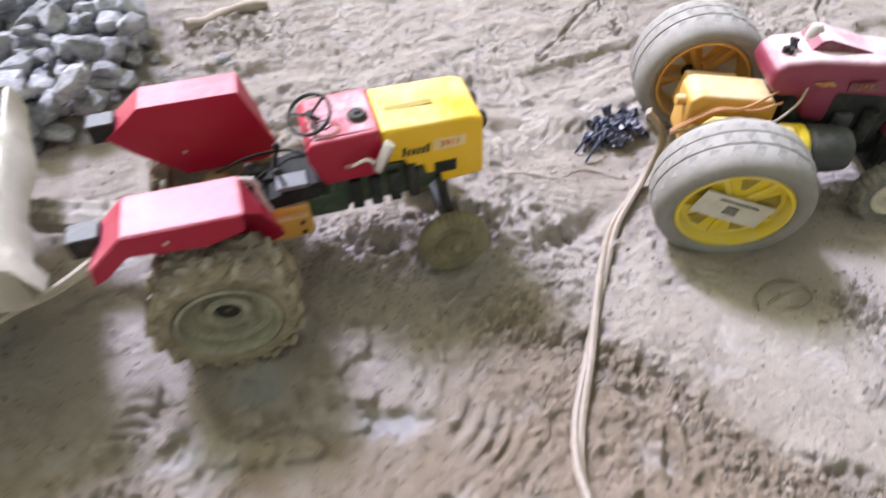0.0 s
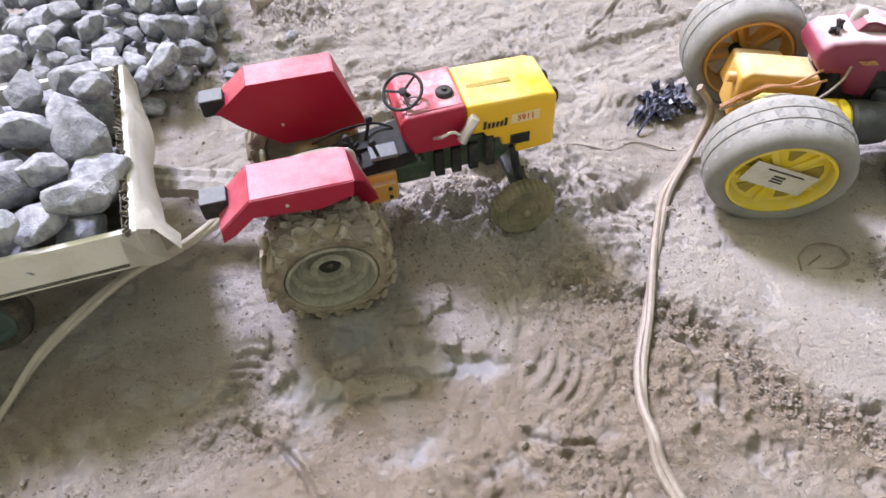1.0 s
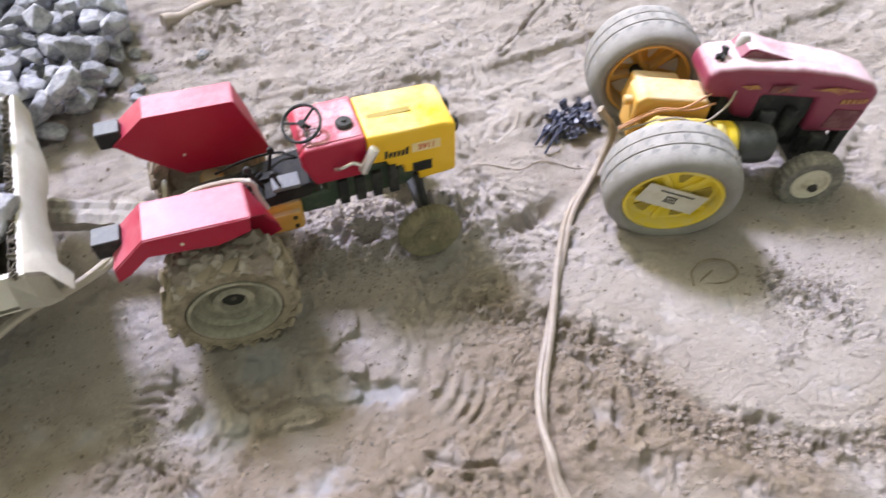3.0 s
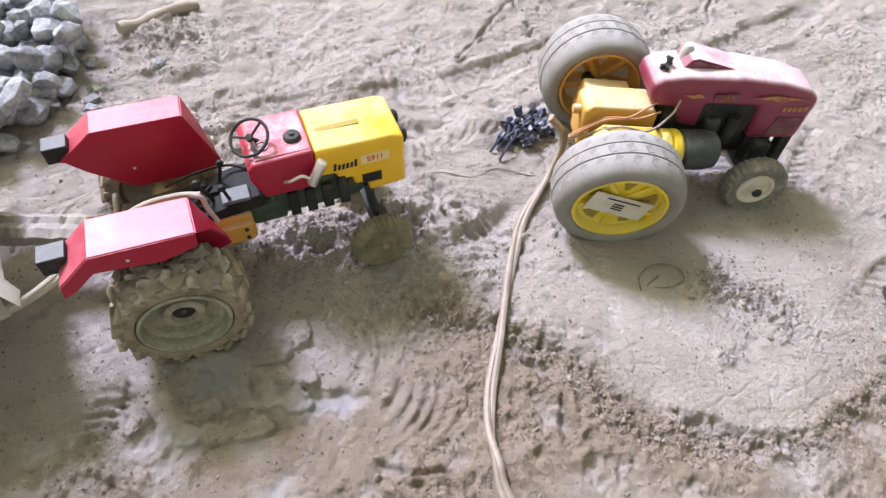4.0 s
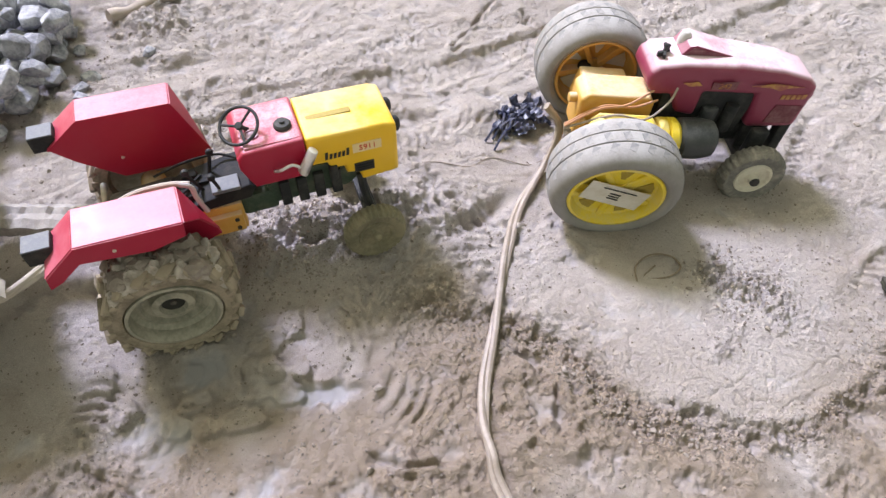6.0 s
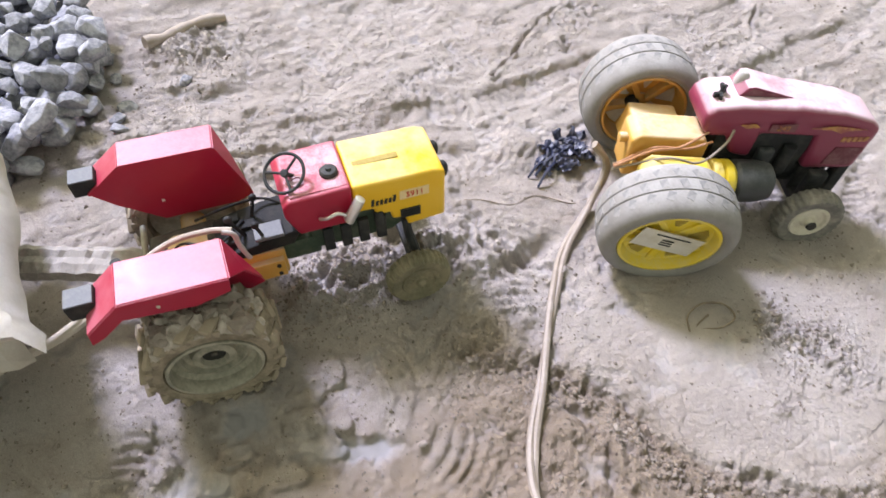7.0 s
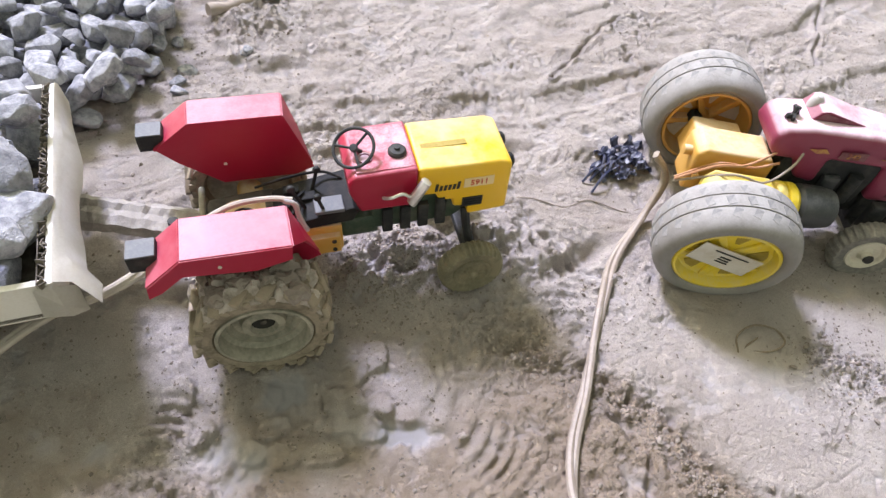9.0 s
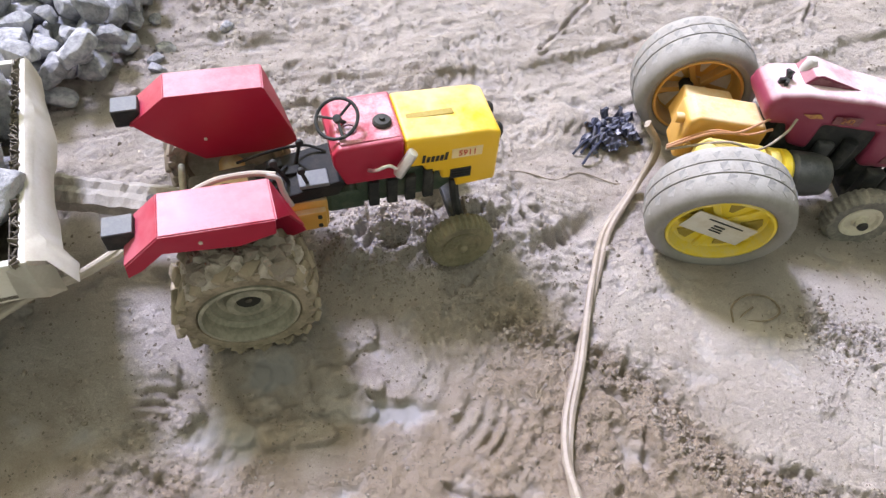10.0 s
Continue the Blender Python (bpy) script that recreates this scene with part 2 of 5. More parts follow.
M_SAND = sand_material()
M_CLOD = weathered("sand_clod", (0.21, 0.176, 0.147), (0.33, 0.290, 0.258), 0.95, 90, 0.7, 0.5, 900)


# ---- mesh tools ----
def part(name, bm, mat, parent=None, label="", smooth=False, at=None):
    """Links a bmesh as one mesh object, under a thing or a part."""
    bmesh.ops.recalc_face_normals(bm, faces=bm.faces)
    me = bpy.data.meshes.new(name)
    bm.to_mesh(me)
    bm.free()
    me.materials.append(mat)
    if smooth:
        me.polygons.foreach_set("use_smooth", [True] * len(me.polygons))
        me.set_sharp_from_angle(angle=radians(38))
    ob = new(name, me)
    if parent:
        ob.parent = parent
    if at:
        ob.matrix_basis = at
    if label:
        tagged(ob, label)
    return ob


def thing(name, m, label, category, group="", kind=""):
    ob = new(name)
    ob.matrix_basis = m
    return tagged(ob, label, category, group, kind)


def bevel(bm, w, seg=2, sharp=25):
    es = [e for e in bm.edges if len(e.link_faces) == 2 and e.calc_face_angle(0) > radians(sharp)]
    bmesh.ops.bevel(bm, geom=es, offset=w, segments=seg, affect="EDGES", profile=0.6)
    return bm


def box(x0, x1, y0, y1, z0, z1, w=0.0, bm=None, m=None):
    own = bmesh.new()
    bmesh.ops.create_cube(own, size=1.0, matrix=Matrix.Translation(((x0 + x1) / 2, (y0 + y1) / 2, (z0 + z1) / 2)) @ Matrix.Diagonal((x1 - x0, y1 - y0, z1 - z0, 1)))
    if w:
        bevel(own, w)
    if m:
        bmesh.ops.transform(own, matrix=m, verts=own.verts)
    return join(bm, own)


def join(bm, own):
    if bm is None:
        return own
    me = bpy.data.meshes.new("join")
    own.to_mesh(me)
    own.free()
    bm.from_mesh(me)
    bpy.data.meshes.remove(me)
    return bm


def prism(points, y0, y1, w=0.0, seg=2, bm=None):
    """A side outline of (x, z) points, drawn out from y0 to y1."""
    own = bmesh.new()
    a = [own.verts.new((x, y0, z)) for x, z in points]
    b = [own.verts.new((x, y1, z)) for x, z in points]
    own.faces.new(a)
    own.faces.new(b[::-1])
    n = len(points)
    for i in range(n):
        own.faces.new((a[i], b[i], b[(i + 1) % n], a[(i + 1) % n]))
    bmesh.ops.recalc_face_normals(own, faces=own.faces)
    if w:
        bevel(own, w, seg)
    return join(bm, own)


def lathe(profile, seg=48, bm=None, m=None, closed=False):
    """Turns (radius, y) points about the y axis."""
    own = bmesh.new()
    rings = []
    for r, y in profile:
        if r < 1e-6:
            rings.append([own.verts.new((0, y, 0))])
        else:
            rings.append([own.verts.new((r * math.cos(2 * math.pi * i / seg), y, r * math.sin(2 * math.pi * i / seg))) for i in range(seg)])
    pairs = list(zip(rings, rings[1:])) + ([(rings[-1], rings[0])] if closed else [])
    for p, q in pairs:
        for i in range(seg):
            j = (i + 1) % seg
            if len(p) == 1 and len(q) > 1:
                own.faces.new((p[0], q[i], q[j]))
            elif len(q) == 1 and len(p) > 1:
                own.faces.new((p[i], q[0], p[j]))
            elif len(p) > 1:
                own.faces.new((p[i], q[i], q[j], p[j]))
    if m:
        bmesh.ops.transform(own, matrix=m, verts=own.verts)
    return join(bm, own)


def smooth_line(points, steps=8):
    """A Catmull-Rom line through the points."""
    p = [Vector(q) for q in points]
    p = [2 * p[0] - p[1]] + p + [2 * p[-1] - p[-2]]
    out = []
    for i in range(1, len(p) - 2):
        for k in range(steps):
            t = k / steps
            out.append(0.5 * ((2 * p[i]) + (p[i + 1] - p[i - 1]) * t + (2 * p[i - 1] - 5 * p[i] + 4 * p[i + 1] - p[i + 2]) * t * t + (3 * p[i] - p[i - 1] - 3 * p[i + 1] + p[i + 2]) * t ** 3))
    out.append(p[-2])
    return out


def tube(line, r, seg=8, bm=None, flat=1.0, taper=None):
    """A round bar along a line; taper gives a radius factor for the share of the way."""
    own = bmesh.new()
    line = [Vector(q) for q in line]
    rings = []
    side = None
    for i, q in enumerate(line):
        d = (line[min(i + 1, len(line) - 1)] - line[max(i - 1, 0)]).normalized()
        if side is None:
            side = d.cross(Vector((0, 0, 1)))
            if side.length < 1e-3:
                side = d.cross(Vector((0, 1, 0)))
        side = (side - d * side.dot(d)).normalized()
        up = side.cross(d)
        k = taper(i / (len(line) - 1)) if taper else 1.0
        rings.append([own.verts.new(q + k * r * (math.cos(2 * math.pi * a / seg) * side + flat * math.sin(2 * math.pi * a / seg) * up)) for a in range(seg)])
    for p, q in zip(rings, rings[1:]):
        for i in range(seg):
            own.faces.new((p[i], p[(i + 1) % seg], q[(i + 1) % seg], q[i]))
    own.faces.new(rings[0][::-1])
    own.faces.new(rings[-1])
    return join(bm, own)


def rod(a, b, r, seg=14, bm=None, w=0.0):
    a, b = Vector(a), Vector(b)
    own = bmesh.new()
    turn = (b - a).to_track_quat("Z", "Y").to_matrix().to_4x4()
    bmesh.ops.create_cone(own, cap_ends=True, segments=seg, radius1=r, radius2=r, depth=(b - a).length, matrix=Matrix.Translation((a + b) / 2) @ turn)
    if w:
        bevel(own, w)
    return join(bm, own)


def sheet(points, thick, bm=None):
    """A thin plate through four or more points in a plane."""
    own = bmesh.new()
    f = own.faces.new([own.verts.new(p) for p in points])
    own.normal_update()
    n = f.normal * (thick / 2)
    r = bmesh.ops.extrude_face_region(own, geom=[f])
    vs = [g for g in r["geom"] if isinstance(g, bmesh.types.BMVert)]
    for v in own.verts:
        v.co += n if v in vs else -n
    return join(bm, own)


def writing(text, size, m, mat, parent, name="lettering", depth=0.0002):
    cu = bpy.data.curves.new(name, "FONT")
    cu.body, cu.size, cu.extrude, cu.align_x, cu.align_y = text, size, depth, "CENTER", "CENTER"
    tmp = new(name + "_source", cu)
    me = bpy.data.meshes.new_from_object(tmp.evaluated_get(bpy.context.evaluated_depsgraph_get()))
    bpy.data.objects.remove(tmp)
    bpy.data.curves.remove(cu)
    me.materials.clear()
    me.materials.append(mat)
    ob = new(name, me)
    ob.parent = parent
    ob.matrix_basis = m
    return ob


# ---- the ground's shape ----
def lattice(ix, iy, seed):
    h = (ix * 374761393 + iy * 668265263 + seed * 974634777) & 0xFFFFFFFF
    h = ((h ^ (h >> 13)) * 1274126177) & 0xFFFFFFFF
    return ((h ^ (h >> 16)) & 0xFFFF) / 65535.0


def value_noise(x, y, seed):
    ix, iy = np.floor(x).astype(np.int64), np.floor(y).astype(np.int64)
    fx, fy = x - ix, y - iy
    fx, fy = fx * fx * fx * (fx * (fx * 6 - 15) + 10), fy * fy * fy * (fy * (fy * 6 - 15) + 10)
    a, b = lattice(ix, iy, seed), lattice(ix + 1, iy, seed)
    c, d = lattice(ix, iy + 1, seed), lattice(ix + 1, iy + 1, seed)
    return (a + (b - a) * fx) * (1 - fy) + (c + (d - c) * fx) * fy - 0.5


def fbm(x, y, size, seed, octaves=4, gain=0.5):
    out, amp, f = 0, 1.0, 1.0 / size
    for k in range(octaves):
        c, s = math.cos(k * 1.3 + seed), math.sin(k * 1.3 + seed)
        out = out + amp * value_noise((c * x - s * y) * f + 17.3 * k, (s * x + c * y) * f - 9.1 * k, seed + k)
        amp, f = amp * gain, f * 2.03
    return out


def dome(x, y, cx, cy, rx, ry=None, turn=0.0):
    c, s = math.cos(radians(turn)), math.sin(radians(turn))
    u, v = (x - cx) * c + (y - cy) * s, -(x - cx) * s + (y - cy) * c
    return np.exp(-((u / rx) ** 2 + (v / (ry or rx)) ** 2))


def near_line(x, y, points):
    """The distance from a broken line, the share of the way along it and the side."""
    best = np.full(np.shape(x), 1e9)
    along = np.zeros(np.shape(x))
    side = np.zeros(np.shape(x))
    done = 0.0
    for (ax, ay), (bx, by) in zip(points, points[1:]):
        dx, dy = bx - ax, by - ay
        ln = math.hypot(dx, dy)
        t = np.clip(((x - ax) * dx + (y - ay) * dy) / ln ** 2, 0, 1)
        d = np.hypot(x - ax - t * dx, y - ay - t * dy)
        s = ((x - ax) * dy - (y - ay) * dx) / ln
        m = d < best
        best, along, side = np.where(m, d, best), np.where(m, done + t * ln, along), np.where(m, s, side)
        done += ln
    return best, along, side


# wheel tracks: line, half width, depth, pitch of the lugs
TRACKS = [
    ([(-0.102, 0.182), (0.100, 0.200), (0.281, 0.165), (0.499, 0.193), (0.870, 0.315)], 0.017, 0.005, 0.012),
    ([(-0.603, 0.232), (-0.198, 0.259), (0.099, 0.262), (0.248, 0.242), (0.490, 0.280), (0.760, 0.398)], 0.016, 0.004, 0.011),
    ([(-0.095, 0.342), (0.099, 0.313), (0.292, 0.335), (0.429, 0.413), (0.464, 0.536), (0.363, 0.654)], 0.014, 0.003, 0.010),
    ([(-0.044, 0.431), (0.117, 0.451), (0.268, 0.432), (0.394, 0.500), (0.494, 0.665)], 0.012, 0.003, 0.009),
    ([(0.118, 0.338), (0.165, 0.403), (0.247, 0.472)], 0.008, 0.003, 0.009),
    ([(-0.005, -0.005), (0.026, -0.035), (0.042, -0.086), (0.036, -0.191)], 0.022, 0.006, 0.017),
    ([(0.315, -0.080), (0.424, -0.113), (0.551, -0.095), (0.724, 0.022)], 0.02, 0.003, 0.013),
    ([(0.469, -0.013), (0.564, 0.063), (0.807, 0.133)], 0.016, 0.003, 0.012),
]
# round prints of the lugs in the wet sand: x, y, radius, turn
PRINTS = [(0.040, 0.006, 0.012, -40), (0.034, -0.014, 0.013, -60), (0.038, -0.036, 0.012, -30), (0.052, -0.022, 0.010, -70), (0.022, -0.030, 0.011, -100), (-0.014, -0.002, 0.013, -120), (-0.010, -0.022, 0.012, -80), (-0.004, -0.044, 0.013, -120), (0.012, -0.052, 0.012, -30), (-0.026, -0.038, 0.011, -60), (-0.072, 0.010, 0.014, 20), (-0.060, -0.018, 0.012, -40), (0.056, 0.010, 0.010, 0)]
# ripples left by turning tyres: x, y, turn, half length, half width, pitch, height
COMBS = [(-0.075, -0.003, 65, 0.024, 0.016, 0.0085, 0.0030), (0.109, 0.001, 20, 0.030, 0.020, 0.010, 0.0026), (0.153, 0.008, -35, 0.022, 0.016, 0.009, 0.0022), (-0.037, -0.036, -30, 0.020, 0.012, 0.009, 0.0024), (0.220, 0.055, 62, 0.040, 0.020, 0.0085, 0.0022), (0.122, -0.057, -50, 0.05, 0.016, 0.012, 0.0022), (0.058, -0.117, 10, 0.05, 0.02, 0.014, 0.0022), (-0.176, -0.042, 15, 0.05, 0.03, 0.016, 0.0018), (0.210, -0.130, 30, 0.035, 0.02, 0.012, 0.0020), (0.171, 0.158, 10, 0.06, 0.02, 0.011, 0.0022), (-0.030, 0.221, 5, 0.06, 0.02, 0.012, 0.0025), (0.237, 0.259, -15, 0.05, 0.02, 0.012, 0.002), (0.482, 0.064, 40, 0.05, 0.03, 0.013, 0.0022), (0.547, 0.210, 15, 0.07, 0.03, 0.015, 0.0025)]
# long scratches and cracks
SCRATCHES = [[(-0.140, 0.256), (-0.100, 0.260), (-0.070, 0.259)], [(-0.086, -0.043), (-0.065, -0.069), (-0.039, -0.111)], [(0.088, -0.087), (0.107, -0.105), (0.134, -0.117)], [(0.191, -0.050), (0.204, -0.073), (0.214, -0.099), (0.209, -0.125)], [(0.193, 0.079), (0.225, 0.035)], [(0.208, 0.083), (0.241, 0.040)], [(-0.202, 0.206), (-0.050, 0.225), (0.060, 0.237)], [(-0.123, 0.178), (-0.021, 0.194)], [(0.295, 0.284), (0.404, 0.382)], [(0.607, 0.278), (0.713, 0.399)]]
RIDGE = [(0.153, 0.007), (0.194, -0.029), (0.219, -0.047), (0.236, -0.078), (0.248, -0.109), (0.273, -0.138), (0.316, -0.164), (0.365, -0.171), (0.417, -0.161), (0.479, -0.124)]
# pools: x, y, half length, half width, turn
POOLS = [(-0.002, -0.007, 0.019, 0.014, 0), (0.065, -0.048, 0.024, 0.008, -12), (-0.035, -0.056, 0.019, 0.023, 0), (0.022, -0.097, 0.022, 0.012, 10), (0.093, -0.103, 0.020, 0.010, -30), (0.205, -0.067, 0.012, 0.006, -40)]


def churned(x, y):
    """1 where the smooth fan has been kicked up."""
    k = dome(x, y, 0.380, -0.066, 0.036, 0.024, -20) + 0.8 * dome(x, y, 0.400, -0.100, 0.030, 0.022, -40) + 0.8 * dome(x, y, 0.345, -0.110, 0.014, 0.007, 10)
    return np.clip(k * (1 + 1.6 * fbm(x, y, 0.02, 281, 3)), 0, 1)


def fan_at(x, y, d, side):
    """1 on the smooth fan, 0 outside its edge."""
    sd = np.where(side < 0, d, -d)
    return np.clip((sd + 0.003) / 0.0045, 0, 1) * np.clip(1.9 * dome(x, y, 0.357, -0.076, 0.12, 0.10) - 0.25, 0, 1)


def lane(x, y):
    """1 on the flat trodden strip behind the yellow tractor."""
    return np.clip(1.6 * dome(x, y, -0.092, 0.212, 0.050, 0.046, 5), 0, 1)


def loose_at(x, y, wx, wy):
    n = np.clip(3.2 * fbm(wx, wy * 1.6, 0.11, 131, 3) + 0.12, 0, 1) * np.clip(1.35 - 2.4 * y, 0.15, 1) * np.clip(1 - 3 * (x - 0.45), 0.3, 1)
    d, _, side = near_line(wx, wy, RIDGE)
    n = n * (1 - 0.9 * fan_at(x, y, d, side))
    n = np.maximum(n, np.exp(-((d - np.where(side > 0, 0.009, -0.004)) / 0.012) ** 2))
    n = np.maximum(n, 0.9 * churned(x, y))
    n = np.maximum(n, 1.2 * dome(x, y, 0.090, 0.081, 0.05, 0.04))
    n = np.maximum(n, dome(x, y, 0.015, 0.402, 0.06, 0.05))
    n = n * (1 - 0.9 * lane(x, y))
    return np.clip(n, 0, 1) * (1 - np.clip(2 * soaked(x, y), 0, 1))


def soaked(x, y):
    w = 0
    for cx, cy, rx, ry, turn in POOLS:
        w = np.maximum(w, dome(x, y, cx, cy, rx, ry, turn))
    return 0.85 * np.clip((w + 0.9 * fbm(x, y, 0.022, 171, 4, 0.6) - 0.2) / 0.75, 0, 1)


def cracks(x, y, size, seed):
    """0 along the joints of an uneven net, growing towards the middle of its meshes."""
    x, y = x / size, y / size
    ix, iy = np.floor(x).astype(np.int64), np.floor(y).astype(np.int64)
    first, second = np.full(x.shape, 9.0), np.full(x.shape, 9.0)
    for a in (-1, 0, 1):
        for b in (-1, 0, 1):
            cx, cy = ix + a, iy + b
            d = np.hypot(cx + 0.15 + 0.7 * lattice(cx, cy, seed) - x, cy + 0.15 + 0.7 * lattice(cx, cy, seed + 1) - y)
            second = np.minimum(second, np.maximum(first, d))
            first = np.minimum(first, d)
    return second - first


def height(x, y):
    x, y = np.asarray(x, float), np.asarray(y, float)
    wx, wy = x + 0.02 * fbm(x, y, 0.09, 31, 3), y + 0.02 * fbm(x, y, 0.09, 47, 3)
    z = 0.012 * fbm(wx, wy, 0.22, 3, 3) + 0.005 * fbm(wx, wy, 0.06, 11, 3, 0.5) + 0.0010 * fbm(x, y, 0.014, 23, 3, 0.6)
    z = z + 0.0035 * np.abs(fbm(wx, wy * 1.6, 0.06, 61, 3)) - 0.001
    # long shallow furrows swept across the far ground
    away = np.clip((y - 0.12) / 0.12, 0, 1)
    z = z + away * 0.0056 * fbm(wx * 0.28 + wy * 0.10, wy - 0.22 * wx, 0.026, 251, 3, 0.5)
    # crumbled patches between smooth ones
    rag = loose_at(x, y, wx, wy)
    grit = fbm(x, y, 0.0075, 141, 2, 0.7)
    z = z + rag * (0.0040 * np.abs(fbm(wx, wy, 0.03, 151, 4, 0.65)) + 0.0034 * grit) + (0.0011 + 0.0006 * np.clip((0.05 - y) / 0.1, 0, 1)) * grit + 0.0012 * np.clip((0.05 - y) / 0.1, 0, 1) * fbm(wx, wy * 1.3, 0.018, 261, 3, 0.6)
    for line, half, deep, pitch in TRACKS:
        d, along, side = near_line(wx, wy, line)
        inside = np.clip((half - d) / 0.004, 0, 1)
        lug = np.clip(np.sin(2 * math.pi * (along / pitch + np.abs(side) / pitch * 0.7)) * 2, -1, 1)
        rim = np.exp(-((d - half - 0.005) / 0.005) ** 2)
        worn = np.clip(0.85 + 1.6 * fbm(x, y, 0.07, 71, 2), 0.3, 1.2) * np.where(y > 0.18, 0.7, 1.0)
        tread = np.where(y > 0.18, 0.06, 0.3)
        z = z + worn * (-deep * inside * (1 - tread + tread * lug) + deep * 0.6 * rim)
    # churned heap beneath the yellow tractor, soft bank before its front wheel
    rough = fbm(x, y, 0.014, 83, 3, 0.6)
    z = z + np.minimum(1, dome(x, y, 0.085, 0.082, 0.040, 0.026) + 0.8 * dome(x, y, 0.150, 0.082, 0.030, 0.018)) * (0.017 + 0.016 * rough + 0.004 * fbm(x, y, 0.006, 231, 2, 0.7))
    z = z + dome(x, y, 0.167, 0.089, 0.06, 0.04, -20) * (0.004 + 0.007 * rough)
    z = z - dome(x, y, 0.231, 0.064, 0.036, 0.008, 22) * 0.014
    # the wet hollow
    hollow = dome(x, y, 0.026, -0.065, 0.12, 0.07)
    z = z * (1 - 0.45 * hollow) - hollow * 0.0045 - dome(x, y, -0.144, -0.032, 0.09, 0.08) * 0.004
    still = soaked(x, y)
    z = z * (1 - 0.8 * still) - 0.0065 * still
    for cx, cy, turn, length, width, pitch, tall in COMBS:
        c, si = math.cos(radians(turn)), math.sin(radians(turn))
        u, v = (wx - cx) * c + (wy - cy) * si, -(wx - cx) * si + (wy - cy) * c
        k = np.exp(-(u / length) ** 4 - (v / width) ** 4)
        wave = np.sin(2 * math.pi * (u + 9.0 * v * v) / pitch)
        z = z + 0.65 * k * tall * (np.sign(wave) * np.abs(wave) ** 0.6) * (0.6 + 0.8 * np.clip(rough + 0.3, 0, 1)) * (1 - 0.8 * still)
    for line in SCRATCHES:
        d, _, _ = near_line(wx, wy, line)
        z = z - 0.0032 * np.exp(-(d / 0.0022) ** 2) + 0.0022 * np.exp(-((d - 0.005) / 0.003) ** 2) * (0.7 + 2 * rough)
    z = z * (1 - 0.75 * lane(x, y)) + 0.003 * lane(x, y)
    # flat plates pressed by the lugs, each with a broken lip on one side
    plate = np.zeros(np.shape(z))
    for cx, cy, r, turn in PRINTS:
        u = ((x - cx) * math.cos(radians(turn)) + (y - cy) * math.sin(radians(turn))) / r
        q = np.hypot(wx - cx - 0.002, wy - cy - 0.002) / r + 0.25 * fbm(x, y, 0.006, 301, 2)
        plate = np.maximum(plate, np.clip((1.0 - q) / 0.16, 0, 1) * (0.0034 + 0.0016 * np.clip(u, -1, 1)))
    z = z + plate * (1 - 0.35 * still)
    # the smooth fan of sand with its crumbling edge
    d, along, side = near_line(wx, wy, RIDGE)
    inside = fan_at(x, y, d, side)
    z = z * (1 - 0.8 * inside) + 0.0075 * inside
    foot = np.where(side > 0, d, -d)
    band = np.exp(-((foot - 0.010) / 0.010) ** 2)
    z = z + band * (0.0022 * rough + 0.0042 * fbm(x, y, 0.0055, 191, 3, 0.7)) + 0.0012 * np.exp(-((foot + 0.003) / 0.004) ** 2)
    z = z - 0.0013 * inside * np.exp(-(cracks(wx, wy, 0.017, 5) / 0.08) ** 2) * np.clip(1.3 * np.exp(-((foot + 0.030) / 0.024) ** 2) + 2.0 * fbm(x, y, 0.05, 241, 2), 0, 1)
    z = z + churned(x, y) * (0.001 + 0.0075 * np.clip(0.5 * rough + fbm(x, y, 0.0055, 221, 3, 0.7), -0.4, 1))
    z = z + dome(x, y, 0.352, 0.009, 0.03, 0.03) * 0.006
    # banks round the big wheel and the heap of stone
    z = z + dome(x, y, 0.271, 0.179, 0.025, 0.02) * 0.016
    z = z + dome(x, y, 0.015, 0.402, 0.05, 0.045) * (0.006 + 0.014 * rough)
    # the wheels sink in a little
    for cx, cy, r, low in ((-0.005, 0.030, 0.022, -0.004), (-0.005, 0.156, 0.022, -0.004), (0.137, 0.053, 0.010, 0.004), (0.137, 0.133, 0.010, 0.004)):
        k = dome(x, y, cx, cy, r * 1.6, r * 1.2)
        z = z * (1 - k) + k * low
    return z


def damp_shade(x, y):
    n = fbm(x, y, 0.06, 97, 4, 0.6)
    # The domes beside the trailer and both tractors paint their shade on damp sand.
    w = 1.1 * dome(x, y, 0.025, -0.117, 0.16, 0.065) + 0.5 * dome(x, y, -0.184, 0.008, 0.12, 0.09) + 0.4 * dome(x, y, 0.169, 0.010, 0.045, 0.026, -20) + 0.30 * dome(x, y, 0.390, -0.240, 0.22, 0.08)
    w = w + 0.55 * dome(x, y, 0.176, -0.099, 0.11, 0.08) * (near_line(x, y, RIDGE)[2] > -0.004) + 0.2 * dome(x, y, 0.363, 0.004, 0.07, 0.025, -10)
    # General darkening towards the front, weaker on the fan.
    near = np.clip((0.06 - y) / 0.12, 0, 1) * np.clip((0.95 - x) / 0.4, 0, 1)
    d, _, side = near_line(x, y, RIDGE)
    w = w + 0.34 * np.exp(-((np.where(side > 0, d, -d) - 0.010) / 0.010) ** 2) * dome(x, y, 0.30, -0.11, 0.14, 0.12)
    w = w + 0.42 * near * (1 - 0.7 * fan_at(x, y, d, side))
    return np.clip(w + 0.8 * n * np.clip(w * 1.6, 0, 1) - 0.12, 0, 1)


def ground_at(x, y):
    return float(height(np.array([x]), np.array([y]))[0])


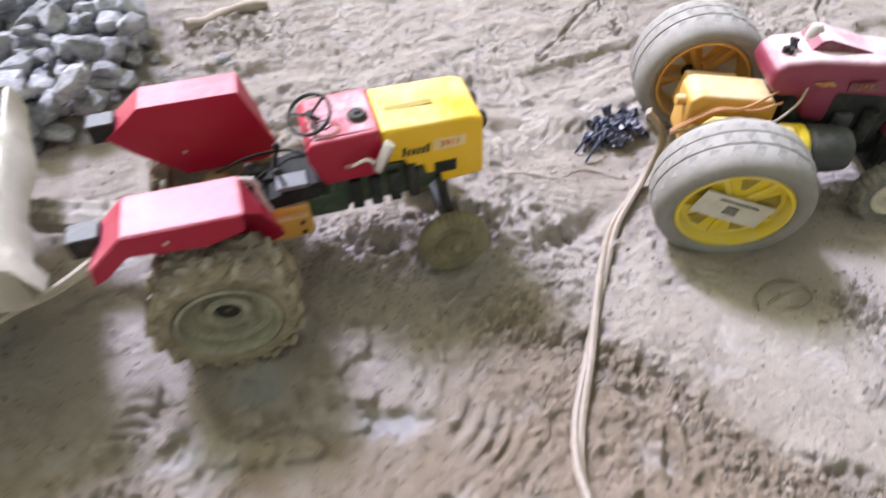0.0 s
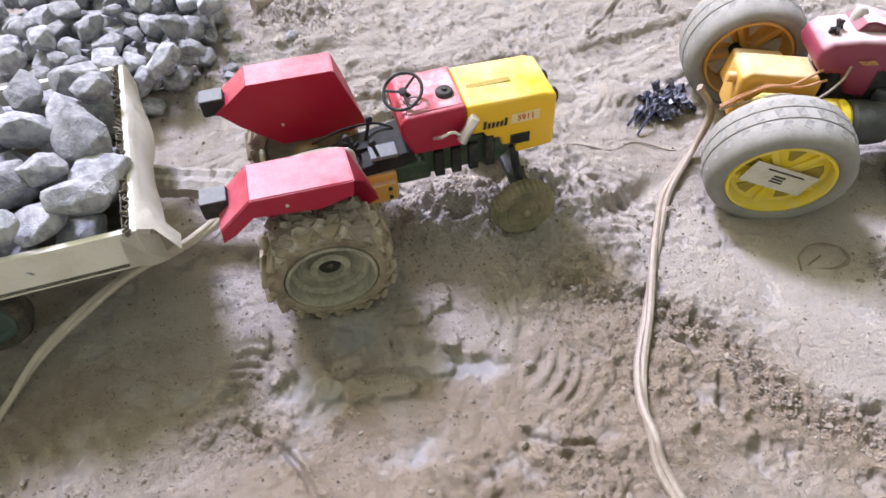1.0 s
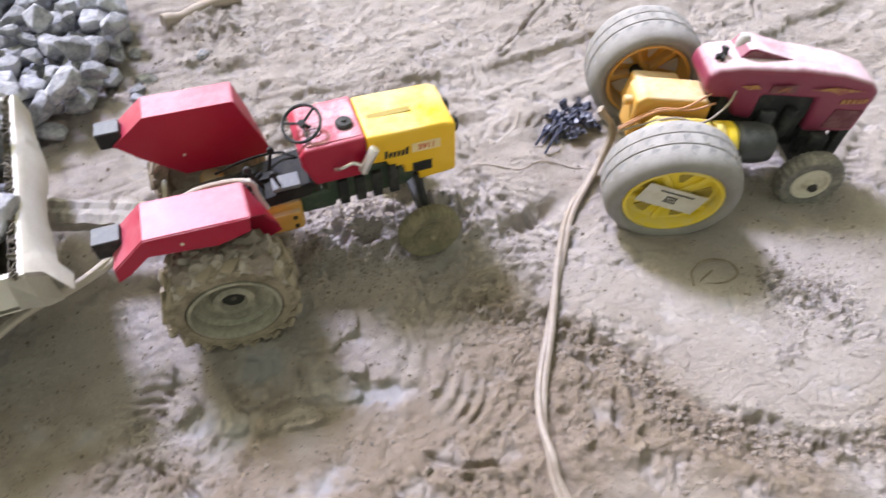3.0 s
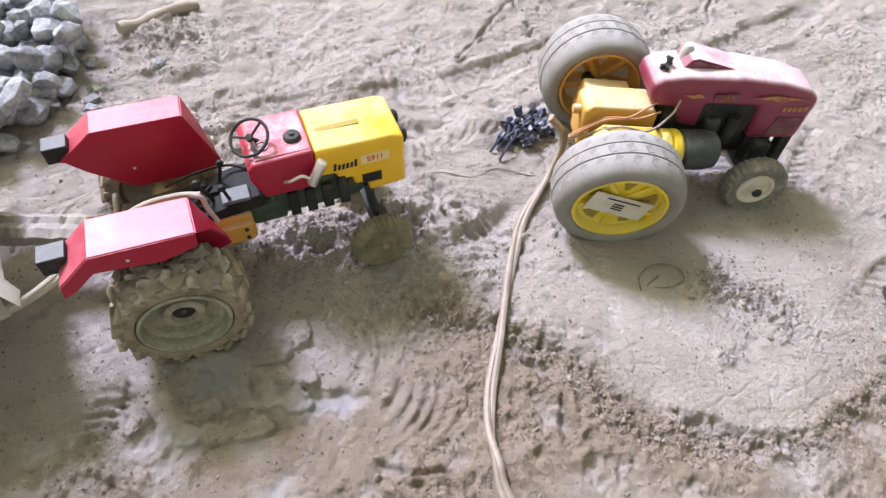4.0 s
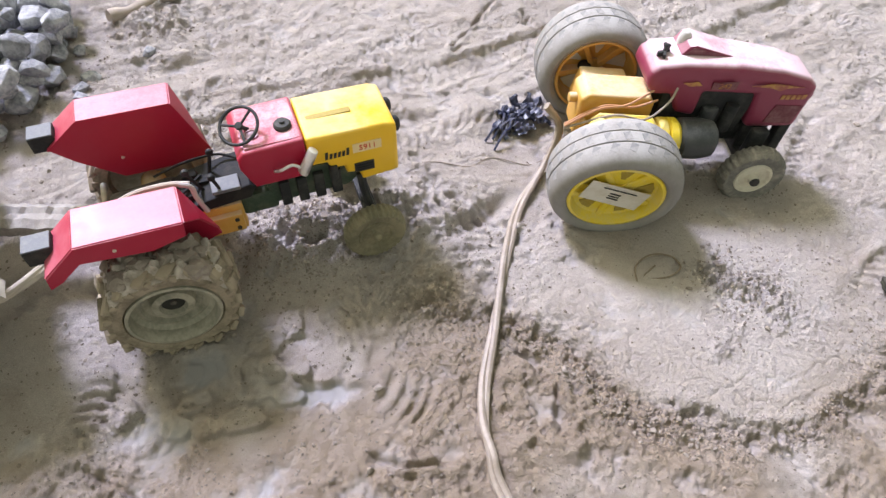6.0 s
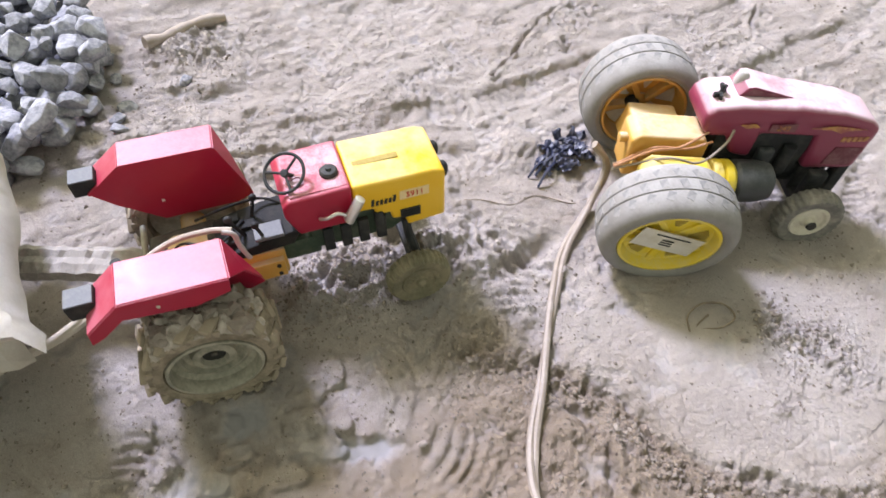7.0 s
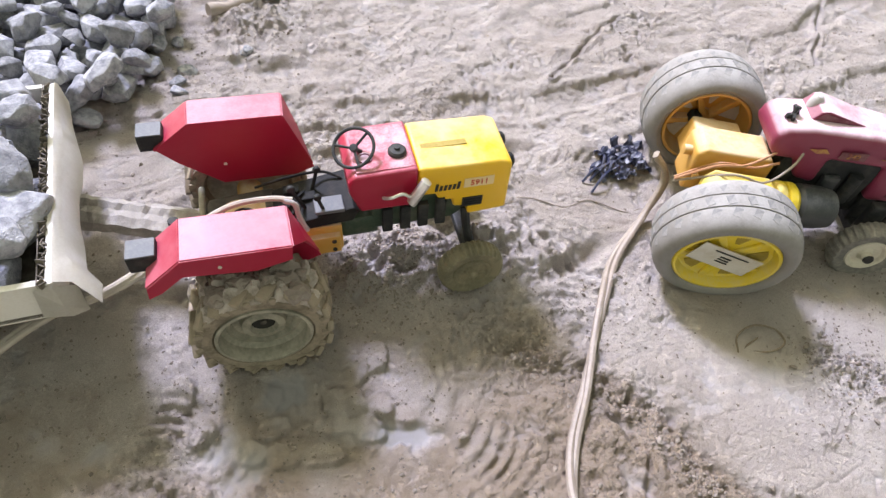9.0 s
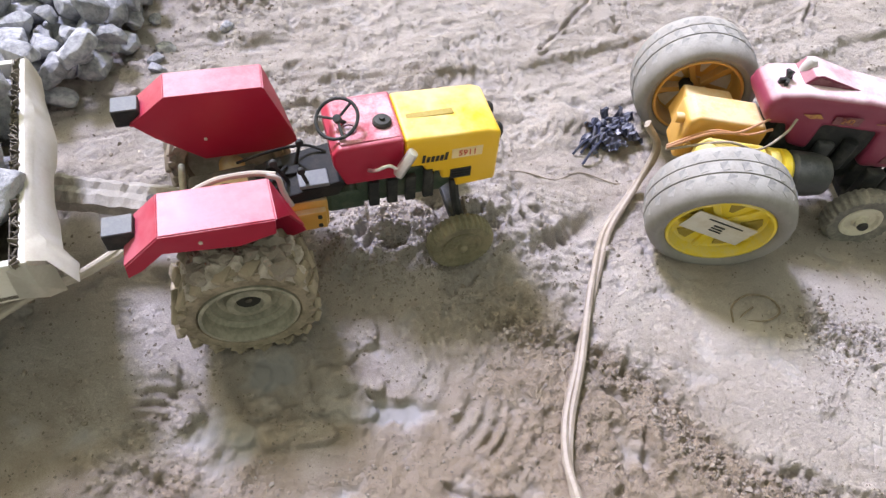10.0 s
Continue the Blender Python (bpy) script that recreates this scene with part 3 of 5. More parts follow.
def build_ground():
    fx = np.concatenate([-np.geomspace(60, 0.405, 40), np.arange(-0.40, -0.30, 0.002), np.arange(-0.30, 0.56, 0.00105), np.arange(0.56, 0.93, 0.002), np.geomspace(0.94, 60, 40)])
    fy = np.concatenate([-np.geomspace(60, 0.245, 40), np.arange(-0.24, 0.24, 0.00105), np.arange(0.24, 0.45, 0.0015), np.arange(0.45, 0.66, 0.0025), np.geomspace(0.665, 60, 40)])
    gx, gy = np.meshgrid(fx, fy)
    fade = np.clip(1.5 - np.hypot(gx - 0.15, gy - 0.2) / 3.0, 0, 1)
    gz = height(gx, gy) * fade
    n, k = len(fx), len(fy)
    me = bpy.data.meshes.new("ground")
    me.vertices.add(n * k)
    me.vertices.foreach_set("co", np.stack([gx, gy, gz], -1).ravel())
    idx = np.arange(n * k).reshape(k, n)
    quads = np.stack([idx[:-1, :-1], idx[:-1, 1:], idx[1:, 1:], idx[1:, :-1]], -1).reshape(-1, 4)
    me.loops.add(len(quads) * 4)
    me.loops.foreach_set("vertex_index", quads.ravel())
    me.polygons.add(len(quads))
    me.polygons.foreach_set("loop_start", np.arange(len(quads)) * 4)
    me.polygons.foreach_set("use_smooth", np.ones(len(quads), bool))
    me.update(calc_edges=True)
    wx, wy = gx + 0.02 * fbm(gx, gy, 0.09, 31, 3), gy + 0.02 * fbm(gx, gy, 0.09, 47, 3)
    ridge_d, _, ridge_side = near_line(wx, wy, RIDGE)
    fan_here = fan_at(gx, gy, ridge_d, ridge_side) * np.clip(0.8 + 1.2 * fbm(gx, gy, 0.05, 211, 3), 0.2, 1)
    fan_here = fan_here * (1 - 0.95 * churned(gx, gy))
    for name, values in (("damp_shade", damp_shade(gx, gy)), ("soaked", soaked(gx, gy)), ("loose", loose_at(gx, gy, wx, wy)), ("fan", 0.45 * fan_here)):
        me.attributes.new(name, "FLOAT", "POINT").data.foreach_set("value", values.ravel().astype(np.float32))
    me.materials.append(M_SAND)
    return tagged(new("ground", me), "grey-beige trampled sand with wheel tracks and wet patches", "ground", kind="structure")


build_ground()


# ---- yellow and red toy tractor ----
def lugged_wheel(parent, x, v, z, r, width, out, lugs, spin):
    """A muddy wheel with slanting lugs; out is -1 or 1, the side of its open face."""
    wheel = new("wheel")
    wheel.parent = parent
    wheel.matrix_basis = pose(x, v, z, 0, spin, 0)
    h = width / 2
    bm = lathe([(r * 0.66, -h * 0.72), (r * 0.71, -h * 0.96), (r * 0.84, -h), (r * 0.925, -h * 0.86), (r * 0.945, -h * 0.4), (r * 0.95, 0), (r * 0.945, h * 0.4), (r * 0.925, h * 0.86), (r * 0.84, h), (r * 0.71, h * 0.96), (r * 0.66, h * 0.72)], 56, closed=True)
    part("tyre", bm, M_MUDTYRE, wheel, "mud-caked lugged black tyre", True)
    bar = box(-r * 0.06, r * 0.036, -h * 0.60, h * 0.60, -r * 0.085, r * 0.085, r * 0.030)
    lug = part("lug", bar, M_MUDTYRE, wheel, "slanting rubber lug", True)
    end = part("lug_end", box(-r * 0.09, r * 0.030, -h * 0.06, h * 0.06, -r * 0.075, r * 0.075, r * 0.024), M_MUDTYRE, wheel, "", True)
    for i in range(lugs):
        for s in (-1, 1):
            a = 2 * math.pi * (i + (0.5 if s > 0 else 0)) / lugs
            k = 1.0 + 0.025 * math.sin(i * 7.3 + s)
            turn = Matrix.Rotation(-a, 4, "Y")
            first = i == 0 and s < 0
            for source, m in ((lug, Matrix.Translation((r * 0.945 * k, s * h * 0.52, 0)) @ Matrix.Rotation(radians(34 * s), 4, "X")), (end, Matrix.Translation((r * 0.90 * k, s * h * 0.97, 0)))):
                ob = source if first else source.copy()
                if not first:
                    scene.collection.objects.link(ob)
                ob.matrix_basis = turn @ m
    # wet sand caked on the top of the tyre
    cake = bmesh.new()
    rows = []
    for i in range(101):
        a = radians(-66 + 132 * i / 100)
        row = []
        for j in range(31):
            y = h * (-1.03 + 2.06 * j / 30)
            edge = min(1.0, min(i, 100 - i) / 15, min(j, 30 - j) / 5 + 0.25)
            lump = 0.0052 * noise.noise(Vector((i * 0.14, j * 0.13, v * 90))) + 0.0030 * noise.noise(Vector((i * 0.33, j * 0.30, v * 50))) + 0.0011 * noise.noise(Vector((i * 0.8, j * 0.75, v * 30)))
            q = r * (0.93 + 0.05 * (1 - (j / 15 - 1) ** 4)) + edge * (0.0030 + lump) - 0.0026
            row.append(cake.verts.new((q * math.sin(a), y, q * math.cos(a))))
        rows.append(row)
    for p0, p1 in zip(rows, rows[1:]):
        for j in range(30):
            cake.faces.new((p0[j], p0[j + 1], p1[j + 1], p1[j]))
    bmesh.ops.recalc_face_normals(cake, faces=cake.faces)
    part("mud_cake", cake, M_CAKE, wheel, "clods of grey sand caked on the tyre", True)
    o = out
    r *= 1.01
    bm = lathe([(r * 0.68, o * h * 0.80), (r * 0.67, o * h * 0.98), (r * 0.625, o * h * 1.0), (r * 0.60, o * h * 0.86), (r * 0.585, o * h * 0.50), (r * 0.52, o * h * 0.36), (r * 0.46, o * h * 0.40), (r * 0.42, o * h * 0.22), (r * 0.33, o * h * 0.16), (r * 0.30, o * h * 0.46), (r * 0.20, o * h * 0.52), (r * 0.17, o * h * 0.30), (0, o * h * 0.22), (0, -o * h * 0.5), (r * 0.6, -o * h * 0.6), (r * 0.68, -o * h * 0.7)], 48)
    rim = part("rim", bm, M_MUDRIM, wheel, "grey-green rim smeared with mud", True)
    bm = lathe([(0, o * h * 0.31), (r * 0.12, o * h * 0.31), (r * 0.165, o * h * 0.33), (r * 0.168, o * h * 0.24)], 20)
    part("hub_hole", bm, M_HOLE, rim, "dark hub hole", True)
    bm = rod((0, o * h * 0.2, 0), (0, o * h * 0.36, 0), r * 0.05, 8, None, r * 0.01)
    part("axle_end", bm, M_SHADETYRE, rim)
    return wheel


def small_wheel(parent, x, v, z, r, width, out, tyre, rimmat, rim_share, lug_count, tyre_label, rim_label):
    wheel = new("wheel")
    wheel.parent = parent
    wheel.matrix_basis = pose(x, v, z)
    h, o, k = width / 2, out, rim_share
    profile = [(k, -0.8), (k + 0.1, -1), (0.9, -1), (0.975, -0.6), (0.985, 0), (0.975, 0.6), (0.9, 1), (k + 0.1, 1), (k, 0.8)]
    seg = 4 * lug_count if lug_count else 40
    bm = lathe([(r * a, h * b) for a, b in profile], seg, closed=True)
    if lug_count:
        # every second pair of rings of vertices stands proud as a rib
        for v in bm.verts:
            turn = round(math.atan2(v.co.z, v.co.x) / (2 * math.pi) * seg) % 4
            if math.hypot(v.co.x, v.co.z) > 0.89 * r and turn < 2:
                v.co.x, v.co.z = v.co.x * 1.055, v.co.z * 1.055
    part("tyre", bm, tyre, wheel, tyre_label, True)
    bm = lathe([(r * (k + 0.02), o * h * 0.7), (r * (k - 0.03), o * h * 0.95), (r * (k - 0.1), o * h * 0.9), (r * (k - 0.16), o * h * 0.62), (r * 0.24, o * h * 0.60), (r * 0.2, o * h * 0.8), (0, o * h * 0.8), (0, -o * h * 0.7), (r * k, -o * h * 0.8)], 36)
    rim = part("rim", bm, rimmat, wheel, rim_label, True)
    bm = lathe([(r * 0.17, o * h * 0.7), (r * 0.15, o * h * 1.2), (r * 0.08, o * h * 1.42), (0, o * h * 1.5)], 18)
    part("hub_cap", bm, rimmat, rim, "", True)
    return wheel


def fender(parent, s):
    """A bent sheet-metal mudguard; s is -1 for the side at -y."""
    t = 0.0016
    vi, vo = (s * 0.039, s * 0.068) if s < 0 else (s * 0.039, s * 0.061)
    bm = bmesh.new()
    shift = -0.006 if s < 0 else 0.0
    xr, zr, xf, zf = -0.0270 + shift, 0.1122, 0.0305 + shift, 0.1108
    xb, zb = -0.0500 + shift * 0.5, 0.0945
    xt, zt = 0.0470 + shift, 0.0632
    e = s * 0.0007
    # the deep inner plate
    sheet([(xb, vi, zb), (xr, vi, zr), (xf, vi, zf), (xt, vi, zt), (xt - 0.012, vi, 0.0585), (-0.014 + shift, vi, 0.0590), (-0.039 + shift, vi, 0.0815)], t, bm)
    # flat top, sloping back and front
    sheet([(xr, vi - e, zr + 0.0003), (xf, vi - e, zf + 0.0003), (xf + 0.001, vo, zf + 0.0003), (xr, vo, zr + 0.0003)], t, bm)
    sheet([(xr, vi - e, zr + 0.0002), (xr, vo, zr + 0.0002), (xb - 0.001, vo, zb - 0.0005), (xb - 0.001, vi - e, zb - 0.0005)], t, bm)
    sheet([(xf, vi - e, zf + 0.0002), (xt - 0.001, vi - e, zt + 0.003), (xf + 0.008, vi + s * 0.012, zf - 0.018), (xf + 0.001, vo, zf + 0.0002)], t, bm)
    # shallow outer skirt
    sheet([(xb - 0.001, vo, zb - 0.0005), (xr, vo, zr + 0.0005), (xf + 0.001, vo, zf + 0.0005), (xf, vo, zf - 0.010), (xf - 0.020, vo, zf - 0.0155), (xr - 0.001, vo, zr - 0.0125), (xb + 0.006, vo, zb - 0.006), (xb - 0.002, vo, zb - 0.010)], t, bm)
    bevel(bm, 0.0004, 2, 40)
    guard = part("fender", bm, M_RED, parent, "glossy red sheet-metal mudguard, dust and painted sheen on top")
    for y, x, z in ((vi - s * 0.0008, -0.0105 + shift, 0.0765), (vo + s * 0.0008, -0.008 + shift, 0.1040)):
        bm = rod((x, y - 0.0006, z), (x, y + 0.0006, z), 0.0011, 10)
        part("rivet", bm, M_WHITE, guard, "small pale rivet")
    lamp = part("tail_lamp", box(xb - 0.010, xb + 0.006, s * 0.048 - 0.0068, s * 0.048 + 0.0068, 0.0920, 0.1040, 0.0012), M_BLACK, parent, "black box lamp with a grey top")
    part("lamp_top", box(xb - 0.0096, xb + 0.0055, s * 0.048 - 0.0064, s * 0.048 + 0.0064, 0.1038, 0.1048, 0.0003), M_GREY, lamp, "grey lid")


def lengthen(tr):
    """Sets the bonnet and engine forward and the upper body a little higher."""
    kept = [o for o in tr.children_recursive if o.type == "MESH" and o.matrix_basis == Matrix.Identity(4)]
    for o in kept:
        top = o
        while top.parent != tr:
            top = top.parent
        if top.type != "MESH" or top.name.startswith(("fender", "tail_lamp")):
            continue
        for v in o.data.vertices:
            k, m = min(1.0, max(0.0, v.co.x / 0.05)), min(1.0, max(0.0, (v.co.z - 0.08) / 0.02))
            v.co.x += 0.010 * k * k * (3 - 2 * k)
            v.co.z += 0.004 * m * m * (3 - 2 * m)


def yellow_tractor():
    tr = thing("toy_tractor", pose(-0.005, 0.093, -0.0045, 0, -3, 0), "toy tractor with yellow bonnet and red mudguards on sand", "toy tractor", "toy tractors")
    lugged_wheel(tr, 0, -0.063, 0.0425, 0.043, 0.034, -1, 17, 7)
    lugged_wheel(tr, 0, 0.063, 0.0425, 0.043, 0.034, 1, 17, 0)
    rr = random.Random(3)
    for i in range(16):
        a = radians(rr.uniform(52, 122))
        rad = 0.043 * rr.uniform(0.96, 1.02)
        bm = bmesh.new()
        bmesh.ops.create_icosphere(bm, subdivisions=2, radius=rr.uniform(0.0025, 0.0055))
        for v in bm.verts:
            v.co *= 1 + 0.7 * noise.noise(v.co * 260 + Vector((i, 0, 0)))
            v.co.x *= 1.5
        part("sand_clump", bm, M_CLOD, tr, "clump of damp sand stuck to the tyre", at=pose(rad * math.cos(a), -0.063 + rr.uniform(-0.016, 0.006), 0.0425 + rad * math.sin(a), 0, -math.degrees(a) + 90, rr.uniform(-30, 30)))
    for s in (-1, 1):
        small_wheel(tr, 0.1424, s * 0.040, 0.0235, 0.0225, 0.013, s, M_OLIVEMUD, M_OLIVEMUD, 0.62, 34, "muddy ribbed front tyre", "mud-covered front rim")
        fender(tr, s)
        part("steering_knuckle", tube(smooth_line([(0.134, s * 0.033, 0.022), (0.134, s * 0.028, 0.036), (0.132, s * 0.021, 0.050), (0.131, s * 0.018, 0.064)]), 0.0032, 8), M_BLACK, tr, "", True)
        part("axle_housing", rod((0, s * 0.012, 0.043), (0, s * 0.047, 0.043), 0.0085, 20, None, 0.001), M_AMBER, tr, "yellow axle tube", True)
    part("front_axle", box(0.129, 0.139, -0.034, 0.034, 0.028, 0.035, 0.0015), M_BLACK, tr)
    part("gearbox", prism([(-0.022, 0.034), (0.048, 0.036), (0.048, 0.062), (-0.010, 0.064), (-0.024, 0.056)], -0.017, 0.017, 0.0025), M_AMBER, tr, "muddy amber gearbox housing")
    bm = box(0.018, 0.046, -0.0215, -0.0165, 0.040, 0.056, 0.001)
    cover = part("side_cover", bm, M_AMBER, tr)
    for x, z in ((0.022, 0.044), (0.022, 0.052), (0.042, 0.044), (0.042, 0.052)):
        part("bolt", rod((x, -0.0228, z), (x, -0.021, z), 0.0013, 8), M_BLACK, cover)
    part("clutch_housing", box(0.047, 0.072, -0.0165, 0.0040, 0.048, 0.066, 0.003), M_GREEN, tr, "dark green clutch housing")
    bm = prism([(0.068, 0.053), (0.122, 0.053), (0.131, 0.060), (0.131, 0.078), (0.066, 0.080)], -0.0165, 0.0040, 0.002)
    engine = part("engine_block", bm, M_GREEN, tr, "dark green-black engine block")
    for i in range(4):
        part("cylinder_rib", box(0.074 + i * 0.012, 0.081 + i * 0.012, -0.0205, -0.016, 0.052, 0.074, 0.001), M_BLACK, engine)
    part("fuel_filter", rod((0.112, -0.021, 0.068), (0.112, -0.021, 0.081), 0.0032, 14, None, 0.0006), M_BLACK, tr, "", True)
    part("platform", prism([(0.014, 0.0620), (0.055, 0.066), (0.060, 0.075), (0.056, 0.078), (0.024, 0.0705), (0.014, 0.0660)], -0.018, 0.018, 0.001), M_FOOT, tr, "black muddy footplate")
    for pts, rad in (([(-0.020, -0.014, 0.068), (-0.004, -0.004, 0.076), (0.016, -0.012, 0.077), (0.030, 0.004, 0.076)], 0.0009), ([(0.006, 0.018, 0.071), (0.022, 0.012, 0.082), (0.040, 0.016, 0.080), (0.052, 0.010, 0.078)], 0.0009)):
        part("hose", tube(smooth_line(pts), rad, 6), M_FOOT, tr, "thin dark hose", True)
    for x0, y0 in ((0.016, -0.012), (0.020, 0.006), (0.028, -0.002)):
        part("footplate_block", box(x0, x0 + 0.008, y0, y0 + 0.007, 0.062, 0.0735 + x0 * 0.05, 0.0008), M_FOOT, tr)
    part("rear_housing", prism([(-0.032, 0.044), (0.016, 0.052), (0.016, 0.0640), (-0.026, 0.0600)], -0.024, 0.024, 0.003), M_SHADETYRE, tr, "dark muddy rear housing")
    part("battery_lid", box(0.034, 0.050, -0.019, -0.006, 0.0765, 0.0795, 0.0008), M_GREY, tr, "pale grey metal plate")
    for x, y, lean in ((0.030, -0.006, -0.006), (0.034, 0.008, 0.004), (0.040, -0.016, -0.004)):
        lever = part("gear_lever", rod((x, y, 0.070), (x + lean, y, 0.088), 0.0010, 8), M_BLACK, tr)
        part("knob", lathe([(0, -0.002), (0.0018, -0.0012), (0.0022, 0), (0.0018, 0.0012), (0, 0.002)], 12, None, pose(x + lean, y, 0.0885)), M_BLACK, lever, "", True)
    # bonnet and dashboard
    bm = prism([(0.0965, 0.1045), (0.150, 0.1030), (0.158, 0.1000), (0.1585, 0.0620), (0.131, 0.0600), (0.1305, 0.0690), (0.121, 0.0695), (0.120, 0.0770), (0.110, 0.0775), (0.109, 0.0835), (0.0965, 0.0840)], -0.0225, 0.0225)
    bevel(bm, 0.0028, 3, 60)
    bonnet = part("bonnet", bm, M_YELLOW, tr, "bright yellow plastic bonnet", True)
    part("slot", box(0.100, 0.132, -0.0040, 0.0010, 0.1030, 0.10435, 0.0006), M_OLIVE, bonnet, "olive groove in the top")
    part("vent", box(0.1265, 0.1405, -0.0232, -0.0222, 0.0695, 0.0780, 0.0003), M_INK, bonnet, "dark side vent")
    for k in range(3):
        part("vent_slat", box(0.1275, 0.1395, -0.0237, -0.0230, 0.0713 + k * 0.0022, 0.0722 + k * 0.0022), M_BLACK, bonnet)
    decal = part("decal", box(0.1265, 0.1465, -0.0230, -0.0223, 0.0868, 0.0928), M_STICKER, bonnet, "pale sticker with red figures")
    writing("5911", 0.0062, pose(0.1467, -0.0233, 0.0917, 90, 0, 0), M_REDINK, decal)
    for n in range(6):
        x0, tall = 0.1072 + n * 0.0029, 0.0034 + (0.0014 if n in (0, 5) else 0.0)
        part("emblem_bar", prism([(x0, 0.0866), (x0 + 0.0019, 0.0866), (x0 + 0.0026, 0.0866 + tall), (x0 + 0.0007, 0.0866 + tall)], -0.0229, -0.0222), M_INK, bonnet)
    part("headlamp", lathe([(0, 0.005), (0.003, 0.0045), (0.0046, 0.003), (0.005, 0), (0.005, -0.001), (0, -0.001)], 20, None, pose(0.1587, -0.010, 0.0915, 0, 0, -90)), M_BLACK, tr, "round black lamp on the nose", True)
    part("headlamp", lathe([(0, 0.005), (0.003, 0.0045), (0.0046, 0.003), (0.005, 0), (0.005, -0.001), (0, -0.001)], 20, None, pose(0.1587, 0.010, 0.0915, 0, 0, -90)), M_BLACK, tr, "round black lamp on the nose", True)
    bm = prism([(0.0530, 0.1000), (0.0570, 0.1050), (0.0960, 0.1060), (0.0960, 0.0780), (0.0600, 0.0780), (0.0530, 0.0930)], -0.0228, 0.0228)
    bevel(bm, 0.0022, 3, 40)
    cowl = part("dashboard", bm, M_RED, tr, "red dashboard housing, dusty and faded on top", True)
    part("dust_film", box(0.0585, 0.0945, -0.0195, 0.0195, 0.1052, 0.1063, 0.0004), M_DASHDUST, cowl, "faded dusty pink top")
    part("tank_cap", lathe([(0.0058, 0), (0.0058, 0.0022), (0.0048, 0.0034), (0.0018, 0.0036), (0.0016, 0.0050), (0, 0.0050)], 24, None, pose(0.086, -0.006, 0.1058, 90, 0, 0)), M_BLACK, tr, "grey-black screw cap", True)
    part("gauge", lathe([(0.0045, 0), (0.0045, 0.0012), (0.0036, 0.0012), (0.0034, 0.0005), (0, 0.0005)], 24, None, pose(0.0655, -0.008, 0.1060, 90, 0, 0)), M_PINK, tr, "round instrument rim", True)
    # steering wheel
    wheel = new("steering_wheel")
    wheel.parent = tr
    wheel.matrix_basis = pose(0.0695, -0.004, 0.1165, 20, -20, 0)
    bm = bmesh.new()
    ring = [(0.0128 * math.cos(2 * math.pi * i / 40), 0.0128 * math.sin(2 * math.pi * i / 40), 0) for i in range(41)]
    tube(ring, 0.0011, 8, bm)
    part("ring", bm, M_BLACK, wheel, "thin black steering ring", True)
    for k in range(3):
        a = 2 * math.pi * k / 3 + 0.5
        part("spoke", rod((0, 0, -0.001), (0.0125 * math.cos(a), 0.0125 * math.sin(a), 0), 0.0009, 8), M_BLACK, wheel)
    part("boss", rod((0, 0, -0.0022), (0, 0, 0.001), 0.0026, 14, None, 0.0005), M_BLACK, wheel, "", True)
    part("column", rod((0.0, 0, -0.001), (0.0025, 0, -0.0095), 0.0013, 10), M_BLACK, wheel)
    # bright exhaust on the side
    bm = tube(smooth_line([(0.0735, -0.0245, 0.0890), (0.0775, -0.0285, 0.0915), (0.0850, -0.0290, 0.0935), (0.0900, -0.0290, 0.0905), (0.0925, -0.0290, 0.0890)], 5), 0.0010, 8)
    pipe = part("exhaust_pipe", bm, M_CHROME, tr, "thin bright bent pipe", True)
    part("silencer", rod((0.0905, -0.0290, 0.0865), (0.1000, -0.0290, 0.1010), 0.0034, 20, None, 0.0006), M_CHROME, pipe, "chrome silencer drum", True)
    # lift rods and hitch at the back
    part("lift_rod", tube(smooth_line([(-0.046, -0.012, 0.052), (-0.032, -0.008, 0.070), (-0.010, -0.002, 0.078), (0.012, -0.001, 0.079), (0.024, -0.004, 0.078)]), 0.0019, 8), M_LIGHTCORD, tr, "beige curved lift bar", True)
    part("seat_post", tube(smooth_line([(0.020, -0.012, 0.086), (0.025, -0.014, 0.084), (0.026, -0.016, 0.076), (0.029, -0.019, 0.064)], 5), 0.0014, 8), M_PALEGREY, tr, "bent pale grey wire post", True)
    part("hitch", box(-0.052, -0.020, -0.006, 0.006, 0.040, 0.048, 0.001), M_MUDRIM, tr)
    bm = rod((-0.047, 0.004, 0.040), (-0.047, 0.004, 0.066), 0.0035, 12, None, 0.0005)
    part("hitch_pin", bm, M_BLACK, tr, "", True)
    part("cross_bar", rod((-0.030, -0.036, 0.058), (-0.030, 0.036, 0.058), 0.0022, 10), M_MUDRIM, tr, "", True)
    lengthen(tr)
    return tr


yellow_tractor()


